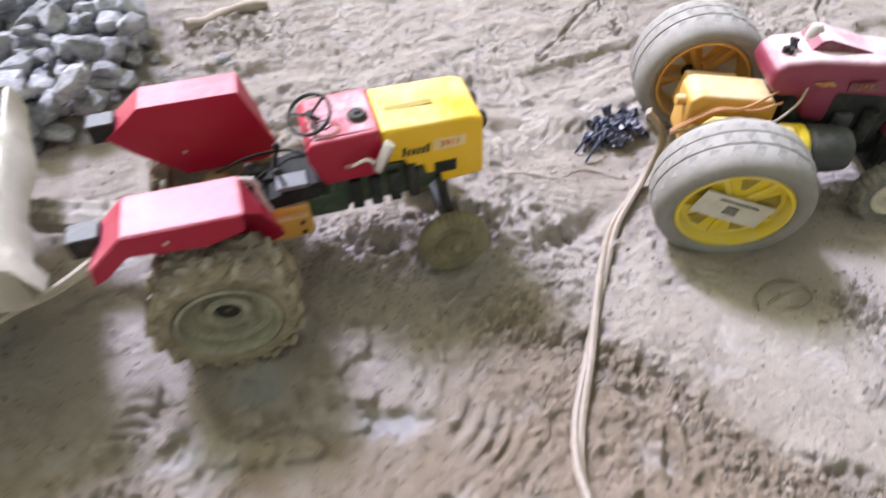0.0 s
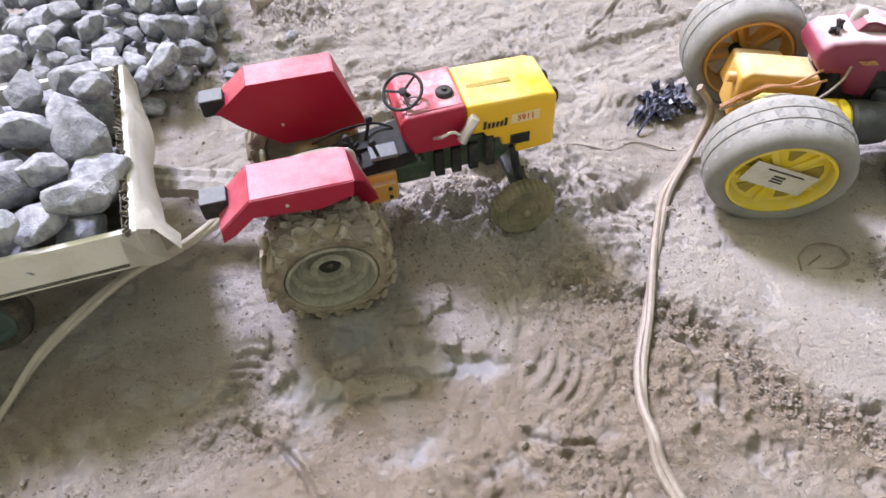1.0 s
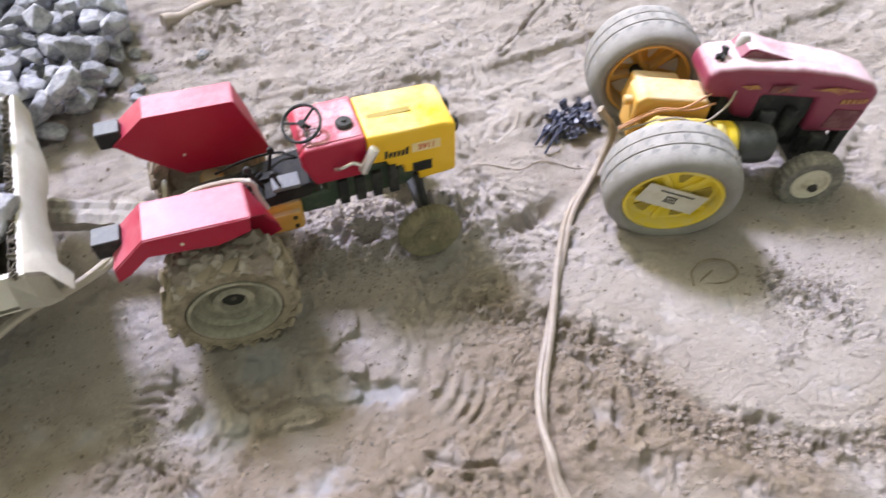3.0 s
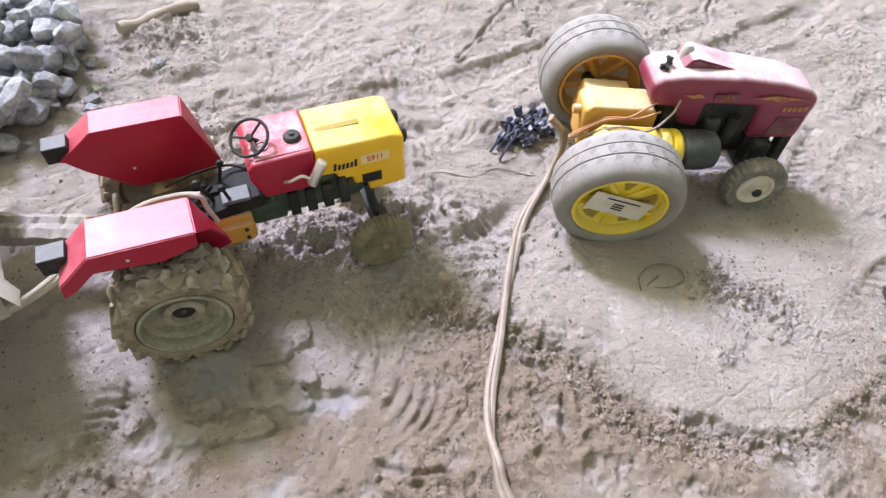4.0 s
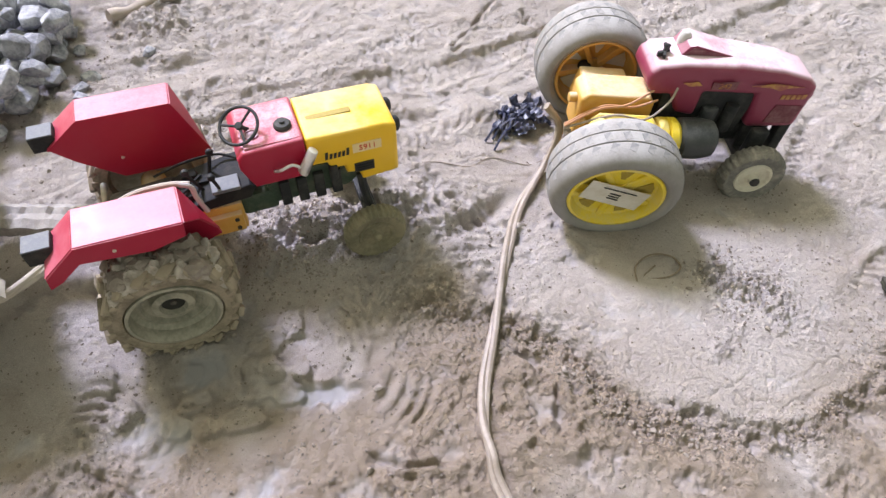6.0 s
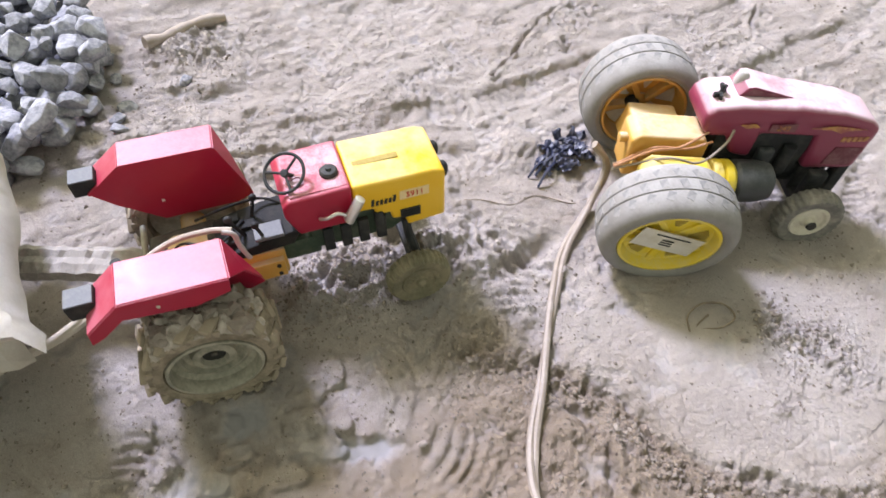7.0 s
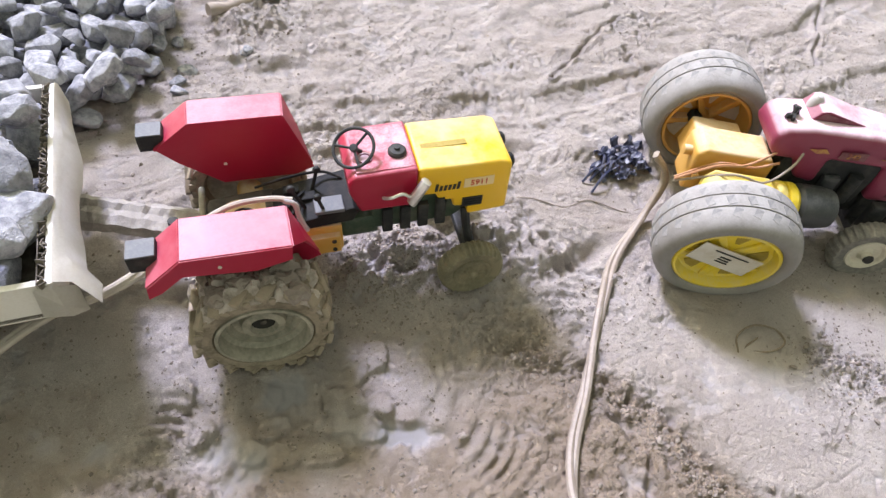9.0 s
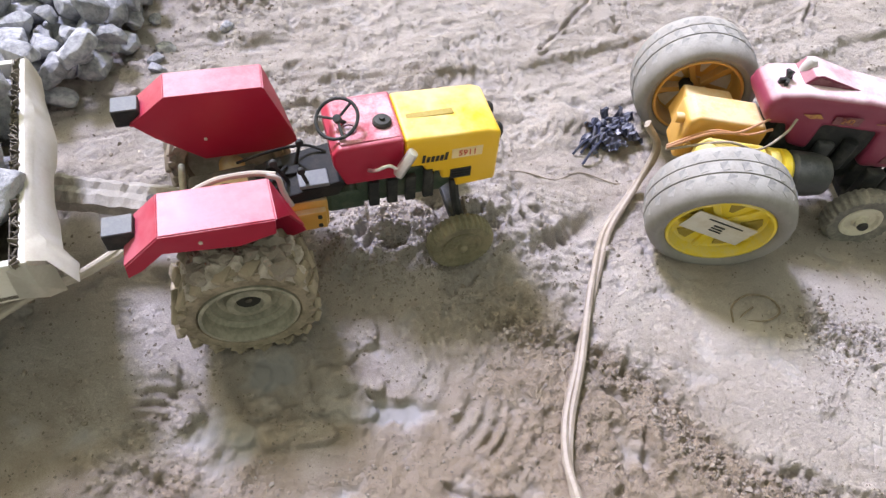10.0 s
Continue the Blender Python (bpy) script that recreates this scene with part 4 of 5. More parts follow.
# ---- faded pink and amber toy tractor ----
def ribbed_wheel(parent, x, v, out, label_side, camber):
    """A wide grey tyre with rounded shoulders and two grooves on a yellow rim."""
    r, h, o = 0.0510, (0.0220 if label_side else 0.0265), out
    wheel = new("wheel")
    wheel.parent = parent
    lean = radians(camber)
    wheel.matrix_basis = pose(x, v, r * math.cos(lean) + h * 0.6 * math.sin(abs(lean)) - 0.002, camber, 25, 0)
    prof = [(r * 0.71, -h * 0.74), (r * 0.72, -h * 0.86), (r * 0.76, -h * 0.96), (r * 0.81, -h), (r * 0.86, -h * 0.97), (r * 0.91, -h * 0.88), (r * 0.95, -h * 0.74), (r * 0.972, -h * 0.56), (r * 0.984, -h * 0.38)]
    prof += [(r * 0.986, -h * 0.26), (r * 0.972, -h * 0.245), (r * 0.972, -h * 0.215), (r * 0.99, -h * 0.20), (r * 0.995, 0)]
    prof += [(a, -b) for a, b in prof[-2::-1]]
    part("tyre", lathe(prof, 80, closed=True), M_TYRE, wheel, "pale grey dusty rubber tyre", True)
    block = part("tread_block", box(-0.0010, 0.0001, -h * 0.15, h * 0.15, -r * 0.05, r * 0.05), M_TREAD, wheel)
    for row in (-1, 0, 1):
        for i in range(24):
            a = 2 * math.pi * (i + 0.25 * row) / 24
            at, lean_in = ((0.9955, 0) if row == 0 else (0.9790, 8))
            ob = block
            if row > -1 or i:
                ob = block.copy()
                scene.collection.objects.link(ob)
            ob.matrix_basis = Matrix.Rotation(-a, 4, "Y") @ Matrix.Translation((r * at, row * h * 0.44, 0)) @ Matrix.Rotation(radians(lean_in * row), 4, "Z") @ Matrix.Rotation(radians(24 * (row or 0.6)), 4, "X")
    mat = M_LEMON if label_side else M_AMBER
    deep = 0.46 if label_side else 0.10
    bm = lathe([(r * 0.715, o * h * 0.72), (r * 0.715, o * h * 0.84), (r * 0.70, o * h * 0.88), (r * 0.665, o * h * 0.88), (r * 0.65, o * h * 0.80), (r * 0.62, o * h * (deep + 0.06)), (r * 0.58, o * h * deep), (r * 0.30, o * h * (deep + 0.04)), (0, o * h * (deep + 0.04)), (0, -o * h * 0.12), (r * 0.60, -o * h * 0.12), (r * 0.655, -o * h * 0.7), (r * 0.715, -o * h * 0.74)], 56)
    rim = part("rim", bm, mat, wheel, "bright yellow plastic rim" if label_side else "deep amber-yellow plastic rim", True)
    for k in range(5):
        a = 2 * math.pi * k / 5
        m = Matrix.Rotation(-a, 4, "Y")
        y0, y1 = sorted((o * h * (deep - 0.06), o * h * (deep + (0.12 if label_side else 0.34))))
        part("spoke", box(r * 0.10, r * 0.63, y0, y1, -r * 0.05, r * 0.05, 0.001, None, m), mat, rim)
    for k in range(5):
        a = 2 * math.pi * (k + 0.5) / 5
        m = Matrix.Rotation(-a, 4, "Y") @ Matrix.Translation((r * 0.42, o * h * (deep + 0.035), 0))
        if label_side:
            wedge = [(r * u, 0, r * w) for u, w in ((-0.14, -0.03), (0.12, -0.13), (0.15, 0.0), (0.12, 0.13), (-0.14, 0.03))]
        else:
            wedge = [(r * 0.09 * u, 0, r * w) for u, w in ((-2.0, -0.02), (1.7, -0.15), (2.0, 0.0), (1.7, 0.15), (-2.0, 0.02))]
        own = sheet(wedge, 0.0006)
        bmesh.ops.transform(own, matrix=m, verts=own.verts)
        part("opening", own, M_OLIVE if label_side else M_WHEELW, rim, "small olive-dark opening" if label_side else "pale worn patch")
    part("hub", lathe([(r * 0.15, o * h * deep), (r * 0.15, o * h * (deep + 0.16)), (r * 0.11, o * h * (deep + 0.2)), (0, o * h * (deep + 0.2))], 24), mat, rim, "", True)
    if label_side:
        y = o * h * (deep + 0.24)
        turn = pose(0, 0, -0.001, 0, -9, 0)
        tag = part("label", box(-0.0245, 0.0245, y - 0.0003, y + 0.0003, -0.0110, 0.0110, 0.0, None, turn), M_WHITE, rim, "white paper label across the rim")
        y -= 0.0006
        for x0, x1, z0, z1 in ((-0.013, 0.015, 0.0062, 0.0074), (-0.005, 0.004, 0.0012, 0.0026), (-0.005, 0.004, -0.0016, -0.0004), (-0.005, 0.005, -0.0044, -0.0032)):
            part("print_bar", box(x0, x1, y - 0.0002, y + 0.0002, z0, z1, 0.0, None, turn), M_INK, tag)
    return wheel


RIGHT = pose(0.345, 0.111, 0, 0, 0, -18)


def pink_bonnet(tr):
    """Rounded bonnet with two side legs round the open engine, a wedge on its back and worn stickers."""
    y0, y1 = -0.031, 0.012
    outline = [(0.0265, 0.0930), (0.0262, 0.1040), (0.0330, 0.1105), (0.0520, 0.1135), (0.1000, 0.1130), (0.1350, 0.1085), (0.1600, 0.1010), (0.1690, 0.0930), (0.1670, 0.0530), (0.1225, 0.0535), (0.1185, 0.0870), (0.0745, 0.0890), (0.0745, 0.0650), (0.0575, 0.0680), (0.0490, 0.0860), (0.0340, 0.0850)]
    bm = prism(outline, y0, y1)
    bevel(bm, 0.0060, 4, 40)
    for v in bm.verts:
        # narrower towards the nose and towards the top
        k = max(0.0, (v.co.x - 0.10) / 0.07) * 0.22 + max(0.0, (v.co.z - 0.095) / 0.018) * 0.10
        mid = (y0 + y1) / 2
        v.co.y = mid + (v.co.y - mid) * (1 - k)
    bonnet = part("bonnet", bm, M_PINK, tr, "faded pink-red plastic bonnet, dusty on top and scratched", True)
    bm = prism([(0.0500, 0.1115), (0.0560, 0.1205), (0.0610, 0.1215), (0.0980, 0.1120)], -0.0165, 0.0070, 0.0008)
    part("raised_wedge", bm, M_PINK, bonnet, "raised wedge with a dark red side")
    part("wedge_opening", prism([(0.0535, 0.1140), (0.0590, 0.1200), (0.0880, 0.1140)], -0.0171, -0.0163), M_DEEPRED, bonnet, "dark red triangular side")
    def sticker(name, pts, mat, label=""):
        k = [max(0.0, (x - 0.10) / 0.07) * 0.22 for x, _ in pts]
        mid, half = (y0 + y1) / 2, (y1 - y0) / 2
        own = sheet([(x, mid - half * (1 - q) - 0.0004, z) for (x, z), q in zip(pts, k)], 0.0005)
        return part(name, own, mat, bonnet, label)
    sticker("side_panel", [(0.1360, 0.0600), (0.1610, 0.0580), (0.1640, 0.0760), (0.1400, 0.0775)], M_DEEPRED, "dark maroon grille panel")
    sticker("sticker", [(0.0780, 0.0930), (0.0980, 0.0935), (0.0980, 0.1005), (0.0780, 0.1000)], M_DEEPRED, "dark number sticker")
    writing("242", 0.0066, pose(0.0880, -0.0322, 0.0968, 90, 0, 0), M_GOLDINK, bonnet)
    sticker("flash", [(0.1100, 0.0965), (0.1300, 0.0985), (0.1560, 0.0945), (0.1420, 0.0940), (0.1360, 0.0915), (0.1280, 0.0945)], M_GOLDINK, "worn gold flash")
    sticker("flash", [(0.0540, 0.0985), (0.0660, 0.1000), (0.0700, 0.0965), (0.0600, 0.0955)], M_GOLDINK, "worn gold mark")
    for n in range(5):
        x0 = 0.1400 + n * 0.0046
        sticker("marking_bar", [(x0, 0.0830), (x0 + 0.0034, 0.0828), (x0 + 0.0038, 0.0872), (x0 + 0.0004, 0.0874)], M_GOLDINK)
    part("knob", lathe([(0.0048, 0), (0.0050, 0.005), (0.0044, 0.0095), (0.0025, 0.0120), (0, 0.0125)], 16, None, pose(0.0560, -0.0010, 0.1125, 96, 0, 8)), M_PALEGREY, bonnet, "pale grey dusty cap", True)
    bm = bmesh.new()
    for k, (x, y, z) in enumerate(((0.0350, -0.0150, 0.1120), (0.0395, -0.0120, 0.1140), (0.0380, -0.0170, 0.1115), (0.0420, -0.0090, 0.1130))):
        box(-0.0022, 0.0022, -0.0012, 0.0012, -0.003, 0.004 + 0.0012 * (k % 2), 0.0004, bm, pose(x, y, z, 20 - 14 * k, 25 * (k % 2) - 12, 35 * k))
    part("torn_bracket", bm, M_BLACK, bonnet, "black torn bracket stubs")
    part("lamp_housing", lathe([(0.006, 0), (0.006, 0.003), (0.004, 0.005), (0, 0.005)], 18, None, pose(0.1675, -0.016, 0.082, 0, 0, -90)), M_PINK, bonnet, "", True)


def pink_tractor():
    tr = thing("toy_tractor", RIGHT, "worn toy tractor with faded pink bonnet and amber axle", "toy tractor", "toy tractors")
    ribbed_wheel(tr, 0.0, -0.0870, -1, True, 9.5)
    ribbed_wheel(tr, 0.012, 0.063, -1, False, 0)
    for s in (-1, 1):
        w = small_wheel(tr, 0.132, s * 0.045 - 0.010, 0.0262, 0.0262, 0.015, s, M_DARKTYRE, M_WHEELW, 0.60, 30, "grey ribbed front tyre", "cream front rim with a dark hub")
        part("hub_hole", lathe([(0, s * 0.0118), (0.0035, s * 0.0118), (0.0042, s * 0.010)], 14), M_INK, w, "dark hub hole")
        part("steering_arm", box(0.125, 0.139, s * 0.028 - 0.014, s * 0.028 - 0.006, 0.022, 0.060, 0.002), M_BLACK, tr)
        part("axle_stub", rod((0.004, s * 0.020 - 0.010, 0.0500), (0.004, s * 0.066 - 0.010, 0.0500), 0.006, 16), M_BLACK, tr, "", True)
    part("front_axle", box(0.126, 0.138, -0.052, 0.032, 0.022, 0.031, 0.0015), M_BLACK, tr)
    # amber differential box and lemon housings
    bm = prism([(-0.022, 0.045), (0.038, 0.045), (0.038, 0.078), (0.034, 0.0835), (-0.016, 0.0855), (-0.022, 0.080)], -0.032, -0.003, 0.003, 3)
    case = part("differential_box", bm, M_AMBER, tr, "amber plastic differential box, dusty on top", True)
    part("lug", rod((-0.022, -0.020, 0.074), (-0.0285, -0.020, 0.074), 0.0040, 14, None, 0.0008), M_AMBER, case, "", True)
    part("lug", rod((-0.016, -0.030, 0.060), (-0.016, -0.035, 0.060), 0.0030, 12, None, 0.0005), M_AMBER, case, "", True)
    bm = prism([(-0.015, 0.040), (0.041, 0.040), (0.040, 0.068), (0.034, 0.0745), (-0.008, 0.0765), (-0.015, 0.069)], -0.060, -0.040, 0.003, 3)
    part("axle_housing", bm, M_LEMON, tr, "lemon-yellow axle housing beside the wheel", True)
    bm = prism([(-0.012, 0.040), (0.036, 0.040), (0.032, 0.064), (-0.008, 0.066)], 0.000, 0.034, 0.003, 3)
    part("axle_housing", bm, M_AMBER, tr, "amber axle housing", True)
    part("motor_clamp", lathe([(0, 0), (0.0150, 0), (0.0165, 0.002), (0.0165, 0.006), (0.0135, 0.0075), (0.0165, 0.009), (0.0165, 0.014), (0.0140, 0.017), (0, 0.017)], 28, None, pose(0.040, -0.047, 0.057, 0, 6, -90)), M_LEMON, tr, "lemon-yellow ribbed motor clamp", True)
    part("motor", lathe([(0, 0.0165), (0.0130, 0.0165), (0.0165, 0.020), (0.0165, 0.036), (0.0145, 0.046), (0.0105, 0.049), (0, 0.049)], 28, None, pose(0.040, -0.047, 0.057, 0, 6, -90)), M_MOTOR, tr, "dark grey drum motor", True)
    part("chassis", box(0.030, 0.140, -0.022, 0.004, 0.034, 0.052, 0.003), M_BLACK, tr)
    engine = part("engine_block", prism([(0.044, 0.048), (0.118, 0.046), (0.124, 0.090), (0.044, 0.090)], -0.026, 0.008, 0.003), M_BLACK, tr, "black engine block")
    part("pump", box(0.080, 0.094, -0.0310, -0.025, 0.056, 0.074, 0.003), M_MOTOR, engine)
    part("filter", rod((0.104, -0.0290, 0.052), (0.104, -0.0290, 0.078), 0.0052, 16, None, 0.0012), M_BLACK, engine, "", True)
    for x0, x1, lo in ((0.124, 0.136, 0.028), (0.140, 0.146, 0.034), (0.156, 0.165, 0.026)):
        part("front_bracket", box(x0, x1, -0.026, -0.016, lo, 0.058, 0.0015), M_BLACK, tr)
    pink_bonnet(tr)
    # loose wires over the axle
    for pts, mat in (([(-0.030, -0.034, 0.056), (-0.010, -0.042, 0.080), (0.012, -0.040, 0.083), (0.034, -0.030, 0.090)], M_COPPER),
                     ([(-0.030, -0.034, 0.054), (0.000, -0.050, 0.081), (0.024, -0.052, 0.079), (0.044, -0.040, 0.086), (0.050, -0.034, 0.096)], M_CORD),
                     ([(-0.030, -0.032, 0.056), (-0.006, -0.036, 0.078), (0.020, -0.036, 0.078), (0.038, -0.034, 0.084)], M_COPPER)):
        part("wire", tube(smooth_line(pts), 0.0010, 6), mat, tr, "thin loose wire", True)
    return tr


pink_tractor()


# ---- stones ----
def stone_mesh(seed, sharp=1.0):
    rnd = random.Random(seed)
    bm = bmesh.new()
    sx, sy, sz = rnd.uniform(0.95, 1.45), rnd.uniform(0.70, 0.95), rnd.uniform(0.58, 0.8)
    for _ in range(26):
        v = Vector((rnd.gauss(0, 1), rnd.gauss(0, 1), rnd.gauss(0, 1))).normalized()
        v *= rnd.uniform(0.86, 1.0) * 0.93 / (abs(v.x) ** 3.4 + abs(v.y) ** 3.4 + abs(v.z) ** 3.4) ** (1 / 3.4)
        bm.verts.new((v.x * sx, v.y * sy, v.z * sz))
    r = bmesh.ops.convex_hull(bm, input=bm.verts)
    bmesh.ops.delete(bm, geom=list({g for g in r["geom_interior"] + r["geom_unused"] if isinstance(g, bmesh.types.BMVert)}), context="VERTS")
    bmesh.ops.dissolve_limit(bm, angle_limit=radians(14), verts=bm.verts, edges=bm.edges)
    bevel(bm, 0.06, 2, 12)
    bmesh.ops.triangulate(bm, faces=bm.faces)
    for limit in (0.34, 0.2):
        bmesh.ops.subdivide_edges(bm, edges=[e for e in bm.edges if e.calc_length() > limit], cuts=1)
        bmesh.ops.triangulate(bm, faces=bm.faces)
    for v in bm.verts:
        v.co += v.co.normalized() * (0.05 * noise.noise(v.co * 2.2 + Vector((seed, 0, 0))) + 0.035 * noise.noise(v.co * 6.5 + Vector((0, seed, 0))))
    bmesh.ops.recalc_face_normals(bm, faces=bm.faces)
    me = bpy.data.meshes.new("stone")
    bm.to_mesh(me)
    bm.free()
    me.polygons.foreach_set("use_smooth", [True] * len(me.polygons))
    me.set_sharp_from_angle(angle=radians(32))
    me.materials.append(M_STONE)
    return me


STONES = [stone_mesh(s) for s in range(14)]
rnd = random.Random(5)


def settle(count, pick, floor, sizes, inside, limit):
    """Drops round stones one by one to where they come to rest; gives centres and radii."""
    q = random.Random(77)
    done = []
    for _ in range(count):
        r = q.uniform(*sizes)
        best = None
        for _ in range(14):
            x, y = pick(q)
            if not (inside(x - r * 0.55, y - r * 0.55) and inside(x + r * 0.55, y + r * 0.55)):
                continue
            z = floor(x, y) + r * 0.62
            for (a, b, c), k in done:
                reach = (r + k) * 0.78
                flat = math.hypot(a - x, b - y)
                if flat < reach:
                    z = max(z, c + 0.86 * math.sqrt(reach ** 2 - flat ** 2))
            if best is None or z < best[2]:
                best = (x, y, z)
        if best and best[2] < limit:
            done.append((Vector(best), r))
    return done


def lay_stone(p, r, label, group):
    ob = new("stone", rnd.choice(STONES))
    ob.matrix_basis = Matrix.LocRotScale(p, Euler((rnd.uniform(-0.4, 0.4), rnd.uniform(-0.4, 0.4), rnd.uniform(0, 6.3))), (r, r, r))
    return tagged(ob, label, "stone", group)


# ---- cardboard trailer with its load ----
TRAILER = pose(-0.119, 0.116, 0, 0, 0, 4.5)


def trailer():
    tr = thing("toy_trailer", TRAILER, "home-made cardboard trailer with white paper sides, full of stones", "toy trailer")
    half, back, low, top = 0.084, -0.250, 0.068, 0.092
    # The floor's dark colour supplies the shade in the gaps of the load.
    part("floor", box(back, 0, -half, half, low - 0.004, low, 0.0005), M_CORE, tr, "cardboard floor, coloured dark for the shade between the stones")
    for s in (-1, 1):
        y0, y1 = sorted((s * half, s * (half - 0.004)))
        part("side_wall", box(back, 0, y0, y1, low - 0.005, top, 0.0006), M_CARD, tr, "white card side wall, creased")
    part("tail_wall", box(back - 0.004, back, -half, half, low - 0.005, top, 0.0006), M_CARD, tr)
    front = part("front_wall", box(0, 0.004, -half, half, low - 0.004, top, 0.0006), M_CARD, tr, "white card front wall")
    bm = bmesh.new()
    for i in range(120):
        y = -half + (i + rnd.random()) * (2 * half / 120)
        if rnd.random() < 0.3:
            continue
        tall = 0.0006 + 0.0030 * rnd.random() ** 2
        box(-0.0038, 0.0002, -0.0003, 0.0003, -0.002, tall, 0, bm, Matrix.Translation((rnd.uniform(-0.001, 0.001), y, top)) @ Matrix.Rotation(radians(rnd.uniform(-65, 65)), 4, "Z") @ Matrix.Rotation(radians(rnd.uniform(-25, 25)), 4, "X"))
    box(-0.0040, -0.0034, -half, half, top - 0.003, top + 0.0003, 0, bm)
    part("corrugation", bm, M_CORE, front, "torn corrugated cardboard edge")
    # folded paper flap that hangs off the front edge
    bm = bmesh.new()
    n = 24
    rows = []
    for i in range(n + 1):
        y = -half + 2 * half * i / n
        k = min(1, i / 3)
        wob = 0.0010 * math.sin(i * 1.9) + 0.0010 * math.sin(i * 0.7 + 2)
        width = ((0.0105 + 0.0015 * math.sin(i * 0.5)) if i > 2 else 0.020) * (1.0 - 0.6 * max(0, i / n - 0.6) / 0.4)
        rows.append([bm.verts.new((0.0035, y, top + 0.0012)), bm.verts.new((0.0035 + width * 0.45, y, top - 0.002 + wob * 0.4)), bm.verts.new((0.0035 + width, y - (0.006 if i < 3 else 0), top - 0.018 + wob))])
    for a, b in zip(rows, rows[1:]):
        for j in range(2):
            bm.faces.new((a[j], a[j + 1], b[j + 1], b[j]))
    bmesh.ops.solidify(bm, geom=bm.faces[:], thickness=0.0008)
    part("paper_flap", bm, M_CARD, tr, "folded white paper flap with a torn lip", True)
    bm = bmesh.new()
    pts = [(0.003, -half - 0.0015, top - 0.001), (0.013, -half + 0.004, top - 0.010), (0.014, -half + 0.001, top - 0.030), (0.006, -half - 0.003, low - 0.004), (-0.008, -half - 0.0018, low - 0.002), (-0.006, -half - 0.0018, top - 0.002)]
    mid = bm.verts.new((0.005, -half - 0.0045, top - 0.016))
    vs = [bm.verts.new(p) for p in pts]
    for i in range(len(vs)):
        bm.faces.new((mid, vs[i], vs[(i + 1) % len(vs)]))
    bmesh.ops.solidify(bm, geom=bm.faces[:], thickness=0.0008)
    part("corner_fold", bm, M_CARD, tr, "crumpled paper corner")
    part("axle", rod((-0.106, -0.062, 0.0265), (-0.106, 0.062, 0.0265), 0.003, 10), M_BLACK, tr)
    for s in (-1, 1):
        small_wheel(tr, -0.106, s * 0.062, 0.0265, 0.0265, 0.016, s, M_SHADETYRE, M_TEAL, 0.66, 0, "muddy black trailer tyre, its shade put into the colour", "dull blue-green rim")
        part("axle_block", box(-0.116, -0.096, s * 0.042 - 0.006, s * 0.042 + 0.006, 0.0265, low - 0.003, 0.001), M_WOOD, tr)
    bm = bmesh.new()
    rows = []
    for i in range(25):
        k = i / 24
        c = Vector((0.000, 0.014, 0.043)).lerp(Vector((0.078, -0.021, 0.045)), k)
        w = 0.0125 + 0.0022 * noise.noise(Vector((k * 5, 3.1, 0)))
        row = []
        for j, (u, h) in enumerate(((-1, -0.4), (-1, 0.35), (-0.45, 0.52), (0.1, 0.40), (0.5, 0.55), (1, 0.25), (1, -0.4))):
            row.append(bm.verts.new(c + Vector((0.0, w * (u + 0.10 * noise.noise(Vector((k * 14, j, 7)))), 0.012 * (h + 0.16 * noise.noise(Vector((k * 18, j * 2.3, 1))))))))
        rows.append(row)
    for p0, p1 in zip(rows, rows[1:]):
        for j in range(7):
            bm.faces.new((p0[j], p1[j], p1[(j + 1) % 7], p0[(j + 1) % 7]))
    bm.faces.new(rows[0])
    bm.faces.new(rows[-1][::-1])
    bmesh.ops.recalc_face_normals(bm, faces=bm.faces)
    part("drawbar", bm, M_WOOD, tr, "split pale grey wooden drawbar")
    for p, r in settle(760, lambda q: (-0.245 + 0.240 * q.random(), -0.077 + 0.154 * q.random()), lambda x, y: low, (0.0125, 0.0225), lambda x, y: (-0.248 <= x <= -0.003 and abs(y) <= 0.080), 0.107):
        lay_stone(TRAILER @ p, r, "angular blue-grey crushed stone heaped in the trailer", "stones in the trailer")


trailer()


# ---- heap of stone on the ground ----
def heap():
    def spot(q):
        a, k = q.uniform(0, 2 * math.pi), q.random() ** 0.6
        return -0.162 + 0.098 * k * math.cos(a), 0.393 + 0.140 * k * math.sin(a)
    for p, r in settle(230, spot, ground_at, (0.0080, 0.0175), lambda x, y: True, 0.060):
        lay_stone(p, r, "angular blue-grey crushed stone in a loose heap", "stones of the heap")
    for x, y, r in ((-0.232, 0.000, 0.0150), (-0.281, 0.383, 0.016), (-0.260, 0.403, 0.013), (-0.247, 0.333, 0.010), (-0.274, 0.358, 0.009), (-0.281, 0.436, 0.012), (-0.060, 0.375, 0.007), (-0.059, 0.304, 0.0065), (0.490, -0.130, 0.004), (-0.058, 0.291, 0.008), (-0.052, 0.329, 0.010), (-0.293, 0.304, 0.012), (0.002, 0.349, 0.006)):
        lay_stone(Vector((x, y, ground_at(x, y) + r * 0.35)), r, "single grey stone lying loose on the sand", "loose stones")


heap()


# ---- cords, wires, twigs and litter ----
def on_ground(points, lift):
    return [(x, y, (ground_at(x, y) + lift) if z is None else z) for x, y, z in points]


